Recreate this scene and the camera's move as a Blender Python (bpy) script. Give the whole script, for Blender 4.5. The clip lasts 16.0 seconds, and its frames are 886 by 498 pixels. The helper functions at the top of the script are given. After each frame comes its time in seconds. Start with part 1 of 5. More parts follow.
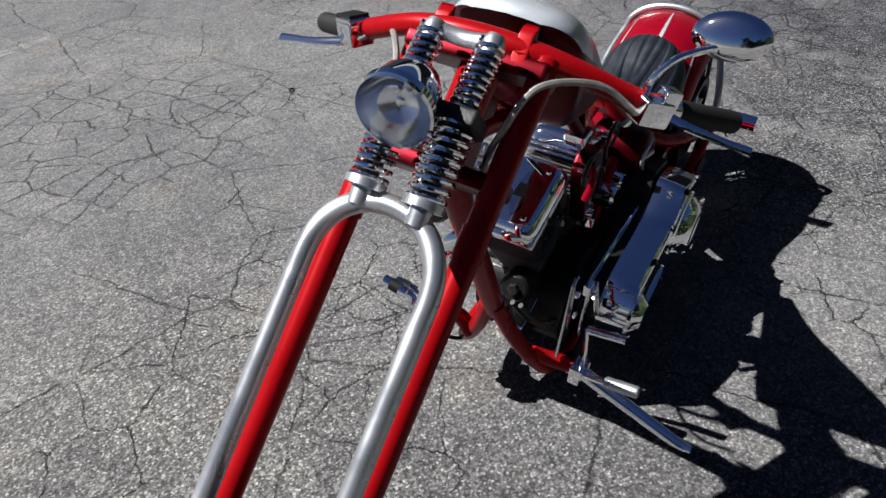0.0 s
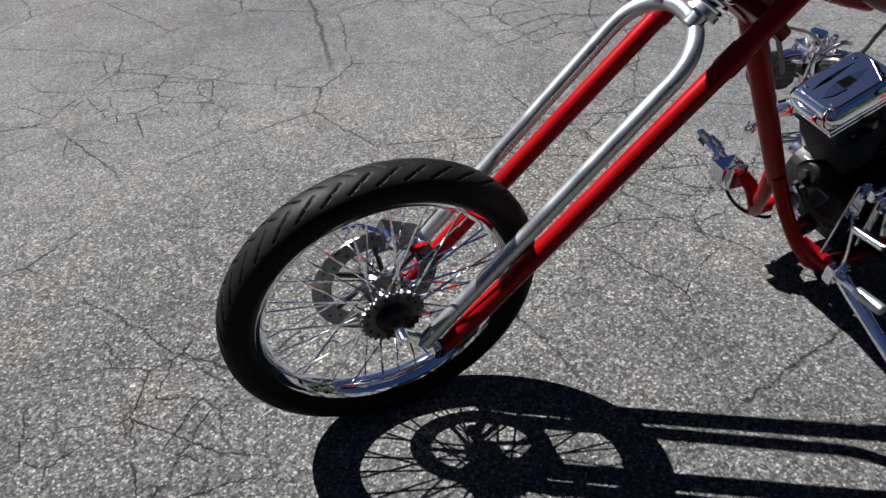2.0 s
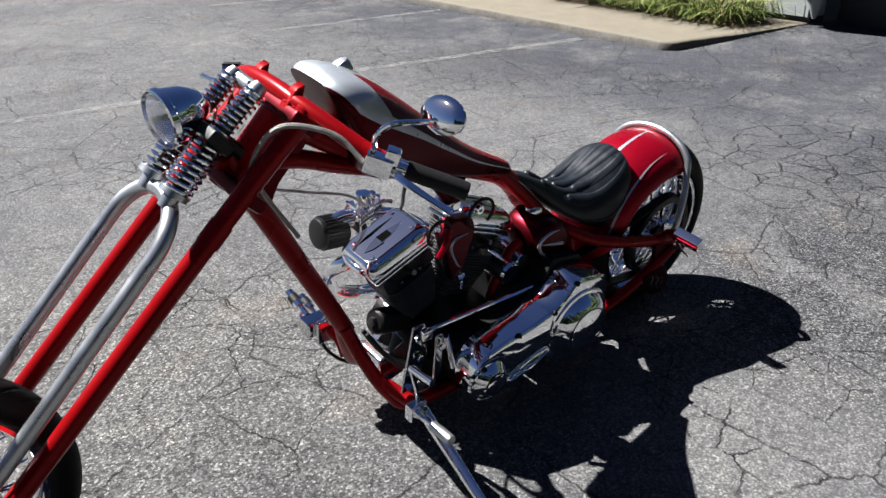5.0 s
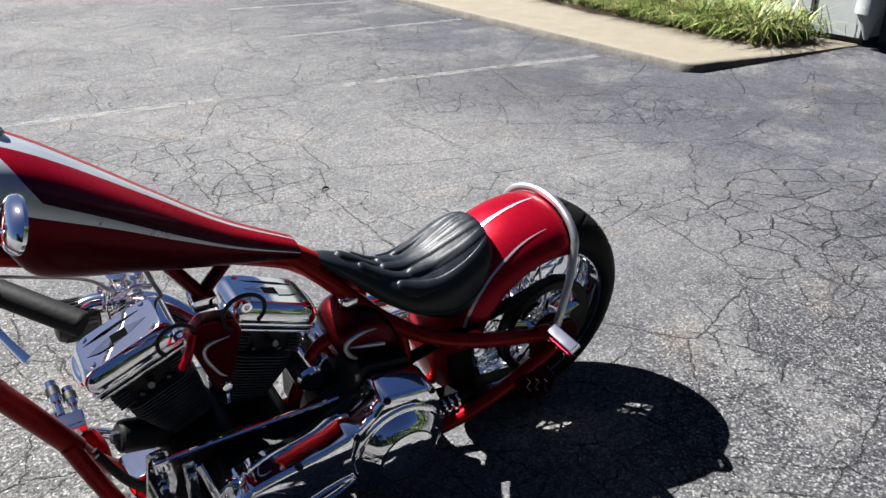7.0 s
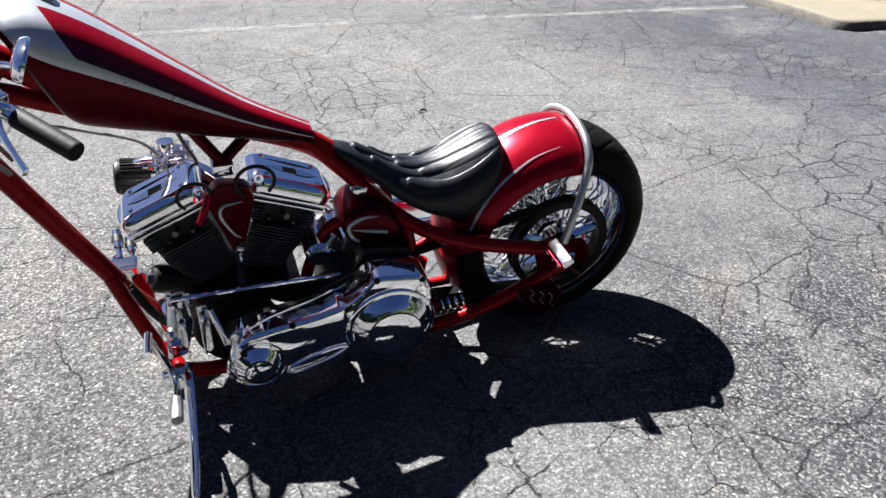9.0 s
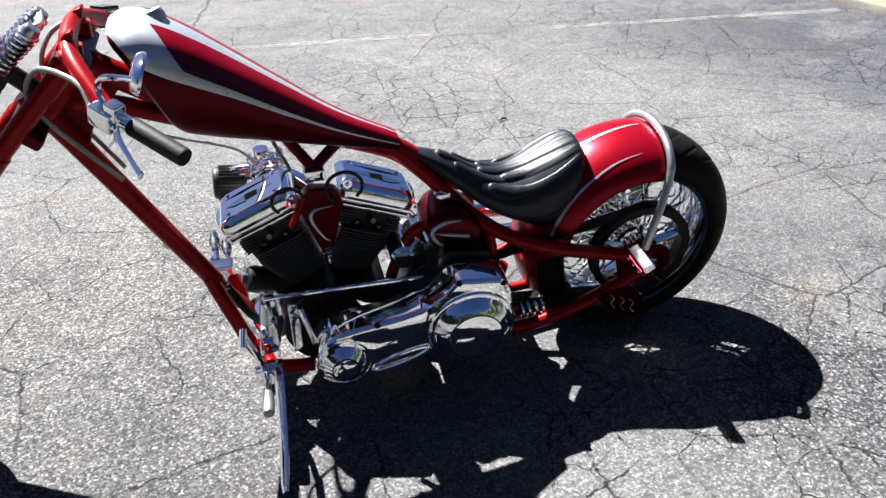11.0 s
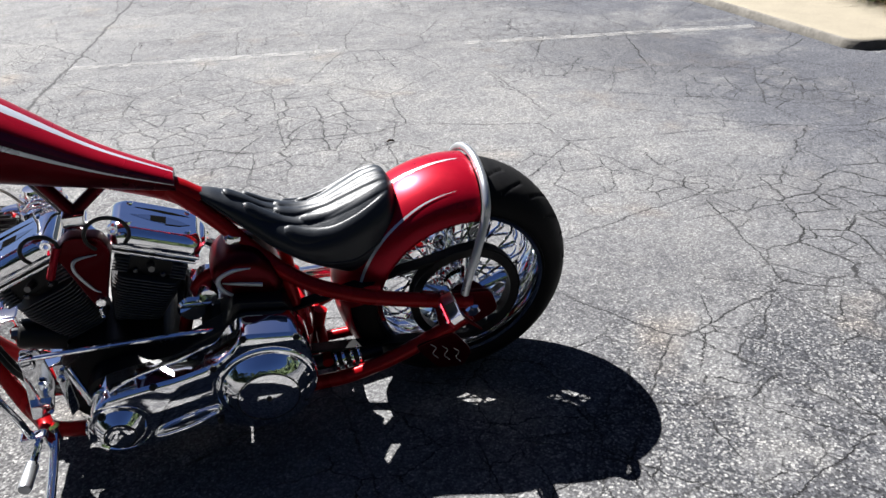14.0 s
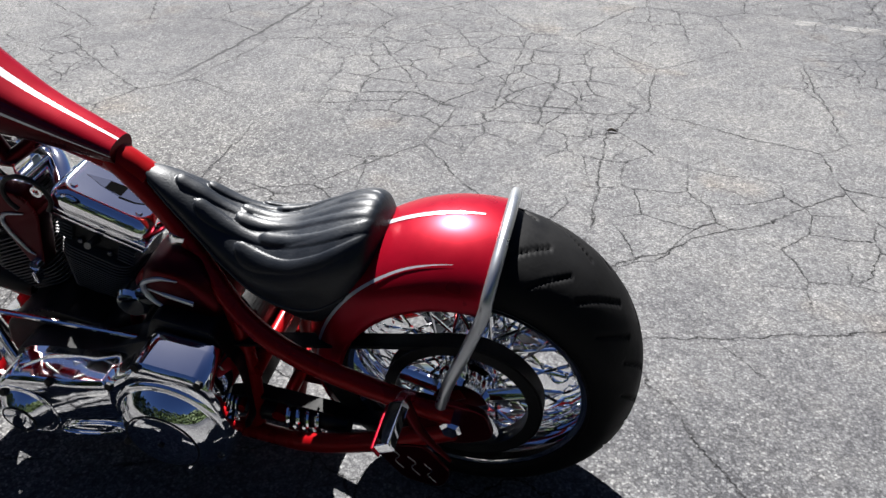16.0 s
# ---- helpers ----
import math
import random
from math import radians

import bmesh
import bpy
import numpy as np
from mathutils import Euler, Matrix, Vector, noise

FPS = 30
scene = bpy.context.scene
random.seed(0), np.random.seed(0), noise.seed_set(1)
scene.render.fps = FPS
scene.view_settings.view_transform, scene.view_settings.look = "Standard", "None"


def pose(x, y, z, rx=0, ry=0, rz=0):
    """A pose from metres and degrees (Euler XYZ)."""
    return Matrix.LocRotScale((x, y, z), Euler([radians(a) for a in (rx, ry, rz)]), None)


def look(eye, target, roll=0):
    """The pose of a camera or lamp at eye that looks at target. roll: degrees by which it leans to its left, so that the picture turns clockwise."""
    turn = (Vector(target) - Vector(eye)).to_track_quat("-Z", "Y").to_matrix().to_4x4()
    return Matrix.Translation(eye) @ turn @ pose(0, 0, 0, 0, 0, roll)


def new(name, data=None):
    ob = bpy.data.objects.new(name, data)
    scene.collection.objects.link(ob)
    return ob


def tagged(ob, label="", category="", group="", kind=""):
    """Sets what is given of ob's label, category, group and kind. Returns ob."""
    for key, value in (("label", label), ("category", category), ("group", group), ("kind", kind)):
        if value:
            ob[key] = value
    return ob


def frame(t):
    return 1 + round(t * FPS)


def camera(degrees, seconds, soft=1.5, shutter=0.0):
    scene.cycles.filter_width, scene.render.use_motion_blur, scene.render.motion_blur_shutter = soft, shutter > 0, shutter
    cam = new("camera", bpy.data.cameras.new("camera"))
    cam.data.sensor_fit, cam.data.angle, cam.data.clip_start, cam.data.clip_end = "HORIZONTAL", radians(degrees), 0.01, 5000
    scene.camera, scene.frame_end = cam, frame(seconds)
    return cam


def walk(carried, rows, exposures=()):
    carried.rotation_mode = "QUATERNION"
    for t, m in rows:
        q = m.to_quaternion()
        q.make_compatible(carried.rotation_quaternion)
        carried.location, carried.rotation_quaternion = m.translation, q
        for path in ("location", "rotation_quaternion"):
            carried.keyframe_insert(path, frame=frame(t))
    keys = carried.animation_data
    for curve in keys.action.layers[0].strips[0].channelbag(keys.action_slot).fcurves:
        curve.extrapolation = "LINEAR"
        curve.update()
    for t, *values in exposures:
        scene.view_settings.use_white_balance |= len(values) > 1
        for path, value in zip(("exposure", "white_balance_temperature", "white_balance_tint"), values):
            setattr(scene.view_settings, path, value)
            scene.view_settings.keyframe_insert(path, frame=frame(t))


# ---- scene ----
cam = camera(60.02, 16.0)
PATH = [
    (0, (-2.2721, -0.6484, 1.4479), (-0.9042, 0.2250, 0.2792), -4.34),
    (0.5, (-2.2351, -0.7747, 1.3932), (-1.1164, 0.3148, 0.1436), -5.48),
    (1, (-2.3807, -0.9719, 1.3565), (-1.4473, 0.2954, 0.1226), -4.45),
    (1.5, (-2.4741, -1.1116, 1.3767), (-1.7327, 0.2535, 0.1170), -1.67),
    (2, (-2.4291, -1.2062, 1.4060), (-1.8884, 0.2711, 0.1711), -3.30),
    (2.5, (-2.3282, -1.3130, 1.4275), (-1.7415, 0.2231, 0.2889), -4.37),
    (3, (-2.2493, -1.3607, 1.4438), (-1.4111, 0.1304, 0.4075), -4.49),
    (3.5, (-2.2026, -1.3869, 1.4690), (-1.1935, 0.0596, 0.5259), -4.32),
    (4, (-2.1901, -1.4106, 1.4714), (-1.0890, -0.0218, 0.5446), -3.28),
    (4.5, (-2.1136, -1.4562, 1.4485), (-0.9814, -0.0990, 0.5123), -3.84),
    (4.7, (-2.0581, -1.4925, 1.4419), (-0.9232, -0.1262, 0.5225), -2.07),
    (6.8, (-1.2293, -1.4564, 1.4325), (-0.2164, -0.0201, 0.4778), 0.67),
    (7, (-1.1409, -1.4700, 1.4219), (-0.1893, 0.0321, 0.5062), -0.87),
    (7.5, (-1.0548, -1.5228, 1.4058), (-0.1056, -0.0092, 0.5069), 0.29),
    (8, (-1.0004, -1.6695, 1.3697), (-0.0896, -0.1267, 0.4808), 1.01),
    (8.5, (-0.9487, -1.7707, 1.3654), (-0.1620, -0.2303, 0.3612), 0.19),
    (9, (-0.8911, -1.7857, 1.3762), (-0.3321, -0.1610, 0.3526), -0.31),
    (9.2, (-0.8896, -1.7835, 1.3718), (-0.4278, -0.1409, 0.3284), -0.24),
    (11.3, (-0.9159, -1.8348, 1.3940), (-0.5433, -0.1237, 0.4278), -3.24),
    (11.5, (-0.9065, -1.8378, 1.3987), (-0.5020, -0.1236, 0.4513), -3.20),
    (12, (-0.8774, -1.8421, 1.4013), (-0.3659, -0.1512, 0.4637), -2.51),
    (12.5, (-0.8973, -1.8440, 1.4120), (-0.2909, -0.1722, 0.4970), -3.60),
    (13, (-0.8372, -1.8356, 1.4213), (-0.1855, -0.1858, 0.4976), -7.37),
    (13.5, (-0.6097, -1.8320, 1.3990), (0.0099, -0.1707, 0.4735), -1.52),
    (14, (-0.4692, -1.7388, 1.3596), (-0.0197, -0.0533, 0.3812), -2.36),
    (14.5, (-0.3286, -1.5359, 1.3464), (0.0329, 0.1211, 0.2863), -0.52),
    (15, (-0.1577, -1.4389, 1.3381), (0.0633, 0.2452, 0.2821), -2.28),
    (15.5, (0.1077, -1.3508, 1.3321), (-0.0736, 0.3488, 0.2936), -0.10),
    (16, (0.2029, -1.1384, 1.2866), (-0.1841, 0.4822, 0.1803), -0.15),
]
walk(cam, [(t, look(eye, target, roll)) for t, eye, target, roll in PATH], [(0, 1.78), (2, 1.78), (4, 1.95), (6.8, 2.36), (8.6, 2.5), (9.2, 2.6), (12, 2.74), (13.5, 2.6), (15, 2.5), (16, 2.33)])

# ---- light ----
SUN_FROM = Vector((-0.38, 0.69, 1.0)).normalized()
world = bpy.data.worlds.new("sky")
scene.world = world
world.use_nodes = True
wn = world.node_tree
sky = wn.nodes.new("ShaderNodeTexSky")
sky.sky_type = "NISHITA"
sky.sun_disc = False
sky.altitude, sky.dust_density, sky.ozone_density = 500, 1.2, 5.0
sky.sun_elevation = math.asin(SUN_FROM.z)
sky.sun_rotation = math.atan2(SUN_FROM.x, SUN_FROM.y)
deep = wn.nodes.new("ShaderNodeHueSaturation")  # a clear, deep blue sky
deep.inputs["Hue"].default_value, deep.inputs["Saturation"].default_value = 0.515, 1.15
wn.links.new(sky.outputs[0], deep.inputs["Color"])
wn.links.new(deep.outputs[0], wn.nodes["Background"].inputs[0])
wn.nodes["Background"].inputs[1].default_value = 0.0102
sun = new("sun", bpy.data.lights.new("sun", "SUN"))
sun.data.energy, sun.data.angle, sun.data.color = 5.0, radians(0.5), (1.0, 0.985, 0.965)
sun.matrix_world = look(SUN_FROM * 20, (0, 0, 0))


# ---- materials ----
def material(name, colour, rough=0.5, metal=0.0, coat=0.0, grain=0.0, scale=40.0, bump=0.0, wear=0.0, spread=0.0):
    """Plain surface with colour variation at two scales, roughness wear and a fine bump."""
    m = bpy.data.materials.new(name)
    m.use_nodes = True
    t = m.node_tree
    b = t.nodes["Principled BSDF"]
    b.inputs["Base Color"].default_value = (*colour, 1)
    b.inputs["Roughness"].default_value = rough
    b.inputs["Metallic"].default_value = metal
    b.inputs["Coat Weight"].default_value = coat
    b.inputs["Coat Roughness"].default_value = 0.03
    b.inputs["Specular IOR Level"].default_value = 0.2 if colour[0] < 0.02 else 0.25
    co = t.nodes.new("ShaderNodeTexCoord")
    fine = t.nodes.new("ShaderNodeTexNoise")
    fine.inputs["Scale"].default_value, fine.inputs["Detail"].default_value = scale, 6
    t.links.new(co.outputs["Object"], fine.inputs["Vector"])
    wide = t.nodes.new("ShaderNodeTexNoise")
    wide.inputs["Scale"].default_value, wide.inputs["Detail"].default_value = scale * 0.12, 3
    t.links.new(co.outputs["Object"], wide.inputs["Vector"])
    if grain:
        both = t.nodes.new("ShaderNodeMath")
        both.operation = "ADD"
        t.links.new(fine.outputs[0], both.inputs[0])
        t.links.new(wide.outputs[0], both.inputs[1])
        ramp = t.nodes.new("ShaderNodeValToRGB")
        ramp.color_ramp.elements[0].position, ramp.color_ramp.elements[1].position = 0.3, 0.75
        ramp.color_ramp.elements[0].color = (*[c * (1 - grain) for c in colour], 1)
        ramp.color_ramp.elements[1].color = (*[min(1, c * (1 + grain)) for c in colour], 1)
        half = t.nodes.new("ShaderNodeMath")
        half.operation = "MULTIPLY"
        half.inputs[1].default_value = 0.5
        t.links.new(both.outputs[0], half.inputs[0])
        t.links.new(half.outputs[0], ramp.inputs[0])
        out = ramp.outputs[0]
        if spread:
            info = t.nodes.new("ShaderNodeObjectInfo")
            hsv = t.nodes.new("ShaderNodeHueSaturation")
            mr = t.nodes.new("ShaderNodeMapRange")
            mr.inputs[3].default_value, mr.inputs[4].default_value = 1 - spread, 1 + spread
            t.links.new(info.outputs["Random"], mr.inputs[0])
            t.links.new(mr.outputs[0], hsv.inputs["Value"])
            t.links.new(out, hsv.inputs["Color"])
            out = hsv.outputs[0]
        t.links.new(out, b.inputs["Base Color"])
    if wear:
        mr = t.nodes.new("ShaderNodeMapRange")
        mr.inputs[1].default_value, mr.inputs[2].default_value = 0.35, 0.7
        mr.inputs[3].default_value, mr.inputs[4].default_value = max(0.02, rough - wear), rough + wear
        t.links.new(wide.outputs[0], mr.inputs[0])
        t.links.new(mr.outputs[0], b.inputs["Roughness"])
    if bump:
        bm_ = t.nodes.new("ShaderNodeBump")
        bm_.inputs["Strength"].default_value, bm_.inputs["Distance"].default_value = 1.0, bump
        t.links.new(fine.outputs[0], bm_.inputs["Height"])
        t.links.new(bm_.outputs[0], b.inputs["Normal"])
    return m


RED = material("candy_red_paint", (0.2, 0.0016, 0.0095), 0.3, 0.5, 0.06, 0.12, 60, wear=0.05)
FRAMERED = material("gloss_red_paint", (0.18, 0.0018, 0.0034), 0.3, 0.25, 0.05, 0.1, 60, wear=0.05)
# deep red of painted parts, also the shade painted on the neck
DEEPSHADE = material("deep_red_and_shade_paint", (0.055, 0.0008, 0.0032), 0.32, 0.9, 0.06, 0.15, 60, wear=0.05)
PURPLE = material("purple_fade_paint", (0.032, 0.0008, 0.015), 0.32, 0.5, 0.12, 0.2, 60, wear=0.05)
FADE = material("crimson_fade_paint", (0.075, 0.0009, 0.0125), 0.32, 0.4, 0.15, 0.16, 60, wear=0.05)
for paint in (RED, FRAMERED):
    paint.node_tree.nodes["Principled BSDF"].inputs["Specular IOR Level"].default_value = 0.1
SILVER = material("silver_paint", (0.4, 0.43, 0.46), 0.32, 0.6, 0.5, 0.06, 90, wear=0.05)
ALU = material("brushed_aluminium", (0.42, 0.435, 0.45), 0.33, 0.9, 0.3, 0.06, 120, wear=0.07)
CHROME = material("chrome", (0.93, 0.94, 0.96), 0.045, 1.0, 0, 0.04, 50, wear=0.02)
SMOKE = material("polished_steel", (0.66, 0.67, 0.69), 0.05, 1.0, 0, 0.04, 50, wear=0.02)
DULL = material("dull_steel", (0.13, 0.13, 0.135), 0.32, 1.0, 0, 0.2, 80, wear=0.1)
BLACK = material("black_wrinkle_paint", (0.00296, 0.00296, 0.003182), 0.5, 0.0, 0.05, 0.3, 200, bump=0.0004, wear=0.08)
FIN = material("dark_grey_enamel", (0.046, 0.046, 0.048), 0.38, 0.3, 0.0, 0.3, 90, wear=0.08)
RUBBER = material("tyre_rubber", (0.00444, 0.00444, 0.004736), 0.58, 0, 0, 0.3, 120, bump=0.0003, wear=0.1)
GRIP = material("grip_rubber", (0.00666, 0.00666, 0.00703), 0.55, 0, 0, 0.2, 150, bump=0.0004)
LEATHER = material("black_leather", (0.0052, 0.0072, 0.0108), 0.46, 0, 0.06, 0.25, 260, bump=0.0005, wear=0.06)
RUBBER.node_tree.nodes["Principled BSDF"].inputs["Specular IOR Level"].default_value = 0.08
HOSE = material("braided_hose", (0.1998, 0.1961, 0.185), 0.4, 0.6, 0, 0.3, 700, bump=0.0005)
LEATHER.node_tree.nodes["Principled BSDF"].inputs["Specular IOR Level"].default_value = 0.27
WIRE = material("black_cable", (0.00592, 0.00592, 0.00592), 0.4, 0, 0, 0.2, 100)
LENSGREY = material("reflector", (0.9, 0.91, 0.93), 0.16, 1.0, 0, 0.1, 40, wear=0.1)
CONCRETE = material("concrete", (0.112, 0.098, 0.074), 0.9, 0, 0, 0.14, 45, bump=0.002)
KERBFACE = material("kerb_concrete", (0.082, 0.076, 0.067), 0.95, 0, 0, 0.3, 30, bump=0.004)
# flat black that stands for the shade inside the lid openings
RECESSDARK = material("recess_dark", (0.002, 0.002, 0.002), 0.9, 0, 0, 0.1, 50)
RECESSDARK.node_tree.nodes["Principled BSDF"].inputs["Specular IOR Level"].default_value = 0.0
STRAW = material("dry_straw", (0.17, 0.12, 0.055), 0.7, 0, 0, 0.4, 30)
WALLPAINT = material("grey_wall_paint", (0.2072, 0.222, 0.222), 0.7, 0, 0, 0.08, 12, bump=0.001)
# dark trim, and the colour that stands for shade at the building
TRIMSHADE = material("dark_trim_and_shade", (0.02072, 0.02146, 0.02294), 0.5, 0, 0, 0.2, 20)
SOIL = material("mulch", (0.037, 0.0222, 0.0148), 0.95, 0, 0, 0.5, 90, bump=0.01)
BRICKM = material("dark_brick", (0.02516, 0.01924, 0.01702), 0.9, 0, 0, 0.4, 60, bump=0.002)
LEAF = material("far_leaves", (0.0222, 0.03552, 0.00888), 0.7, 0, 0, 0.5, 3)
TWIG = material("dry_twig", (0.02072, 0.01628, 0.01258), 0.9, 0, 0, 0.3, 90)


def glass_material():
    m = bpy.data.materials.new("clear_glass")
    m.use_nodes = True
    b = m.node_tree.nodes["Principled BSDF"]
    b.inputs["Base Color"].default_value = (0.95, 0.97, 1, 1)
    b.inputs["Transmission Weight"].default_value = 1.0
    b.inputs["Roughness"].default_value = 0.04
    b.inputs["IOR"].default_value = 1.4
    return m


GLASS = glass_material()


def window_material():
    m = material("dark_window_glass", (0.02, 0.025, 0.03), 0.05, 0, 0, 0.1, 5)
    return m


WINDOW = window_material()


def blade_material():
    m = bpy.data.materials.new("grass_blade")
    m.use_nodes = True
    t = m.node_tree
    b = t.nodes["Principled BSDF"]
    b.inputs["Roughness"].default_value = 0.5
    b.inputs["Subsurface Weight"].default_value = 0.0
    geo = t.nodes.new("ShaderNodeNewGeometry")
    ramp = t.nodes.new("ShaderNodeValToRGB")
    e = ramp.color_ramp.elements
    e[0].position, e[0].color = 0.0, (0.055, 0.095, 0.016, 1)
    e[1].position, e[1].color = 1.0, (0.27, 0.215, 0.1, 1)
    mid = e.new(0.55)
    mid.color = (0.11, 0.165, 0.028, 1)
    mid2 = e.new(0.8)
    mid2.color = (0.21, 0.2, 0.07, 1)
    t.links.new(geo.outputs["Random Per Island"], ramp.inputs[0])
    t.links.new(ramp.outputs[0], b.inputs["Base Color"])
    return m


BLADE = blade_material()


def asphalt_material():
    """Weathered asphalt: pale and dark chippings, fine cracks, wider stains, relief."""
    m = bpy.data.materials.new("weathered_asphalt")
    m.use_nodes = True
    t = m.node_tree
    N, Lk = t.nodes.new, t.links.new
    b = t.nodes["Principled BSDF"]
    co = N("ShaderNodeTexCoord")

    def mathn(op, a, c, clamp=False):
        n = N("ShaderNodeMath")
        n.operation, n.use_clamp = op, clamp
        for k, v in enumerate((a, c)):
            if isinstance(v, (int, float)):
                n.inputs[k].default_value = v
            else:
                Lk(v, n.inputs[k])
        return n.outputs[0]

    def noise_(scale, detail=4, rough=0.6, vec=None):
        n = N("ShaderNodeTexNoise")
        n.inputs["Scale"].default_value, n.inputs["Detail"].default_value = scale, detail
        n.inputs["Roughness"].default_value = rough
        Lk(vec or co.outputs["Object"], n.inputs["Vector"])
        return n

    def ramp_(value, *stops):
        n = N("ShaderNodeValToRGB")
        e = n.color_ramp.elements
        while len(e) < len(stops):
            e.new(0.5)
        for k, (p, c) in enumerate(stops):
            e[k].position, e[k].color = p, (*c, 1) if len(c) == 3 else c
        Lk(value, n.inputs[0])
        return n.outputs[0]

    def mix_(kind, fac, a, c):
        n = N("ShaderNodeMix")
        n.data_type, n.blend_type = "RGBA", kind
        if isinstance(fac, (int, float)):
            n.inputs["Factor"].default_value = fac
        else:
            Lk(fac, n.inputs["Factor"])
        Lk(a, n.inputs["A"])
        Lk(c, n.inputs["B"])
        return n.outputs["Result"]

    # chippings
    chips = N("ShaderNodeTexVoronoi")
    chips.inputs["Scale"].default_value = 165
    warp0 = N("ShaderNodeVectorMath")
    warp0.operation = "ADD"
    wn0 = noise_(60, 2)
    sc0 = N("ShaderNodeVectorMath")
    sc0.operation = "SCALE"
    sc0.inputs["Scale"].default_value = 0.01
    Lk(wn0.outputs["Color"], sc0.inputs[0])
    Lk(co.outputs["Object"], warp0.inputs[0])
    Lk(sc0.outputs[0], warp0.inputs[1])
    Lk(warp0.outputs[0], chips.inputs["Vector"])
    sep = N("ShaderNodeSeparateColor")
    Lk(chips.outputs["Color"], sep.inputs[0])
    chip = ramp_(sep.outputs[0], (0.0, (0.066, 0.066, 0.069)), (0.4, (0.095, 0.095, 0.097)), (0.78, (0.115, 0.115, 0.116)), (0.93, (0.133, 0.133, 0.133)), (1.0, (0.162, 0.161, 0.16)))
    gap = ramp_(chips.outputs["Distance"], (0.25, (1, 1, 1)), (0.75, (0.58, 0.58, 0.58)))
    col = mix_("MULTIPLY", 1.0, chip, gap)
    clump = noise_(34, 8, 0.8)
    col = mix_("MULTIPLY", 0.85, col, ramp_(clump.outputs[0], (0.32, (0.55, 0.55, 0.56)), (0.52, (1, 1, 1)), (0.7, (1.34, 1.34, 1.33))))
    stain = noise_(0.55, 6, 0.62)
    col = mix_("MULTIPLY", 0.8, col, ramp_(stain.outputs[0], (0.3, (0.55, 0.55, 0.58)), (0.5, (0.95, 0.95, 0.95)), (0.7, (1.3, 1.28, 1.22))))
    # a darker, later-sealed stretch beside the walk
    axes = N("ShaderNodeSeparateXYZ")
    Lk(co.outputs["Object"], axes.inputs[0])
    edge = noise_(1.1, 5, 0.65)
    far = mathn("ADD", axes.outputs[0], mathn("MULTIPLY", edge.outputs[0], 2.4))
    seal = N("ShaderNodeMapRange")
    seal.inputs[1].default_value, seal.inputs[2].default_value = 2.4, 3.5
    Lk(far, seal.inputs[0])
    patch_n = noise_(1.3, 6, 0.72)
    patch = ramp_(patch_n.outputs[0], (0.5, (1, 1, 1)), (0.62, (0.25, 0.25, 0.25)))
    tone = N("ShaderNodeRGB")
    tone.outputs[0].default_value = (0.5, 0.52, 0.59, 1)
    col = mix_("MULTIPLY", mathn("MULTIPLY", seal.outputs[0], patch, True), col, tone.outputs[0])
    side = N("ShaderNodeMapRange")
    side.inputs[1].default_value, side.inputs[2].default_value = 0.75, 0.2
    Lk(mathn("ADD", axes.outputs[1], mathn("MULTIPLY", edge.outputs[0], 0.9)), side.inputs[0])
    back = N("ShaderNodeMapRange")
    back.inputs[1].default_value, back.inputs[2].default_value = 0.1, 1.0
    Lk(mathn("ADD", axes.outputs[0], edge.outputs[0]), back.inputs[0])
    worn = noise_(1.9, 6, 0.7)
    bare = ramp_(worn.outputs[0], (0.52, (1, 1, 1)), (0.62, (0.2, 0.2, 0.2)))
    tone2 = ramp_(sep.outputs[0], (0.0, (0.2, 0.205, 0.23)), (0.6, (0.42, 0.43, 0.47)), (1.0, (1.05, 1.05, 1.05)))
    col = mix_("MULTIPLY", mathn("MULTIPLY", mathn("MULTIPLY", side.outputs[0], back.outputs[0]), bare), col, tone2)
    # a darker stretch with stronger chip contrast round the front of the lot
    front_x = N("ShaderNodeMapRange")
    front_x.inputs[1].default_value, front_x.inputs[2].default_value = 0.2, -0.9
    Lk(mathn("ADD", axes.outputs[0], mathn("MULTIPLY", edge.outputs[0], 0.8)), front_x.inputs[0])
    front_y = N("ShaderNodeMapRange")
    front_y.inputs[1].default_value, front_y.inputs[2].default_value = 2.3, 1.0
    Lk(mathn("ADD", axes.outputs[1], mathn("MULTIPLY", edge.outputs[0], 0.6)), front_y.inputs[0])
    tone3 = ramp_(sep.outputs[0], (0.0, (0.43, 0.42, 0.42)), (0.45, (0.7, 0.69, 0.68)), (0.8, (0.94, 0.93, 0.91)), (1.0, (1.36, 1.34, 1.31)))
    col = mix_("MULTIPLY", mathn("MULTIPLY", front_x.outputs[0], front_y.outputs[0]), col, tone3)
    mottle = noise_(5.5, 5, 0.7)
    col = mix_("MULTIPLY", 0.8, col, ramp_(mottle.outputs[0], (0.3, (0.74, 0.74, 0.77)), (0.5, (0.98, 0.98, 0.99)), (0.7, (1.22, 1.2, 1.17))))
    rust = noise_(2.3, 3, 0.5)
    col = mix_("MULTIPLY", ramp_(rust.outputs[0], (0.6, (0, 0, 0)), (0.75, (0.6, 0.6, 0.6))), col, ramp_(stain.outputs[0], (0.0, (1.15, 1.0, 0.85)), (1.0, (1.15, 1.0, 0.85))))
    # cracks: warped cell edges at two sizes, broken up
    warp = N("ShaderNodeVectorMath")
    warp.operation = "ADD"
    wn1 = noise_(3.2, 8, 0.72)
    sc1 = N("ShaderNodeVectorMath")
    sc1.operation = "SCALE"
    sc1.inputs["Scale"].default_value = 0.13
    Lk(wn1.outputs["Color"], sc1.inputs[0])
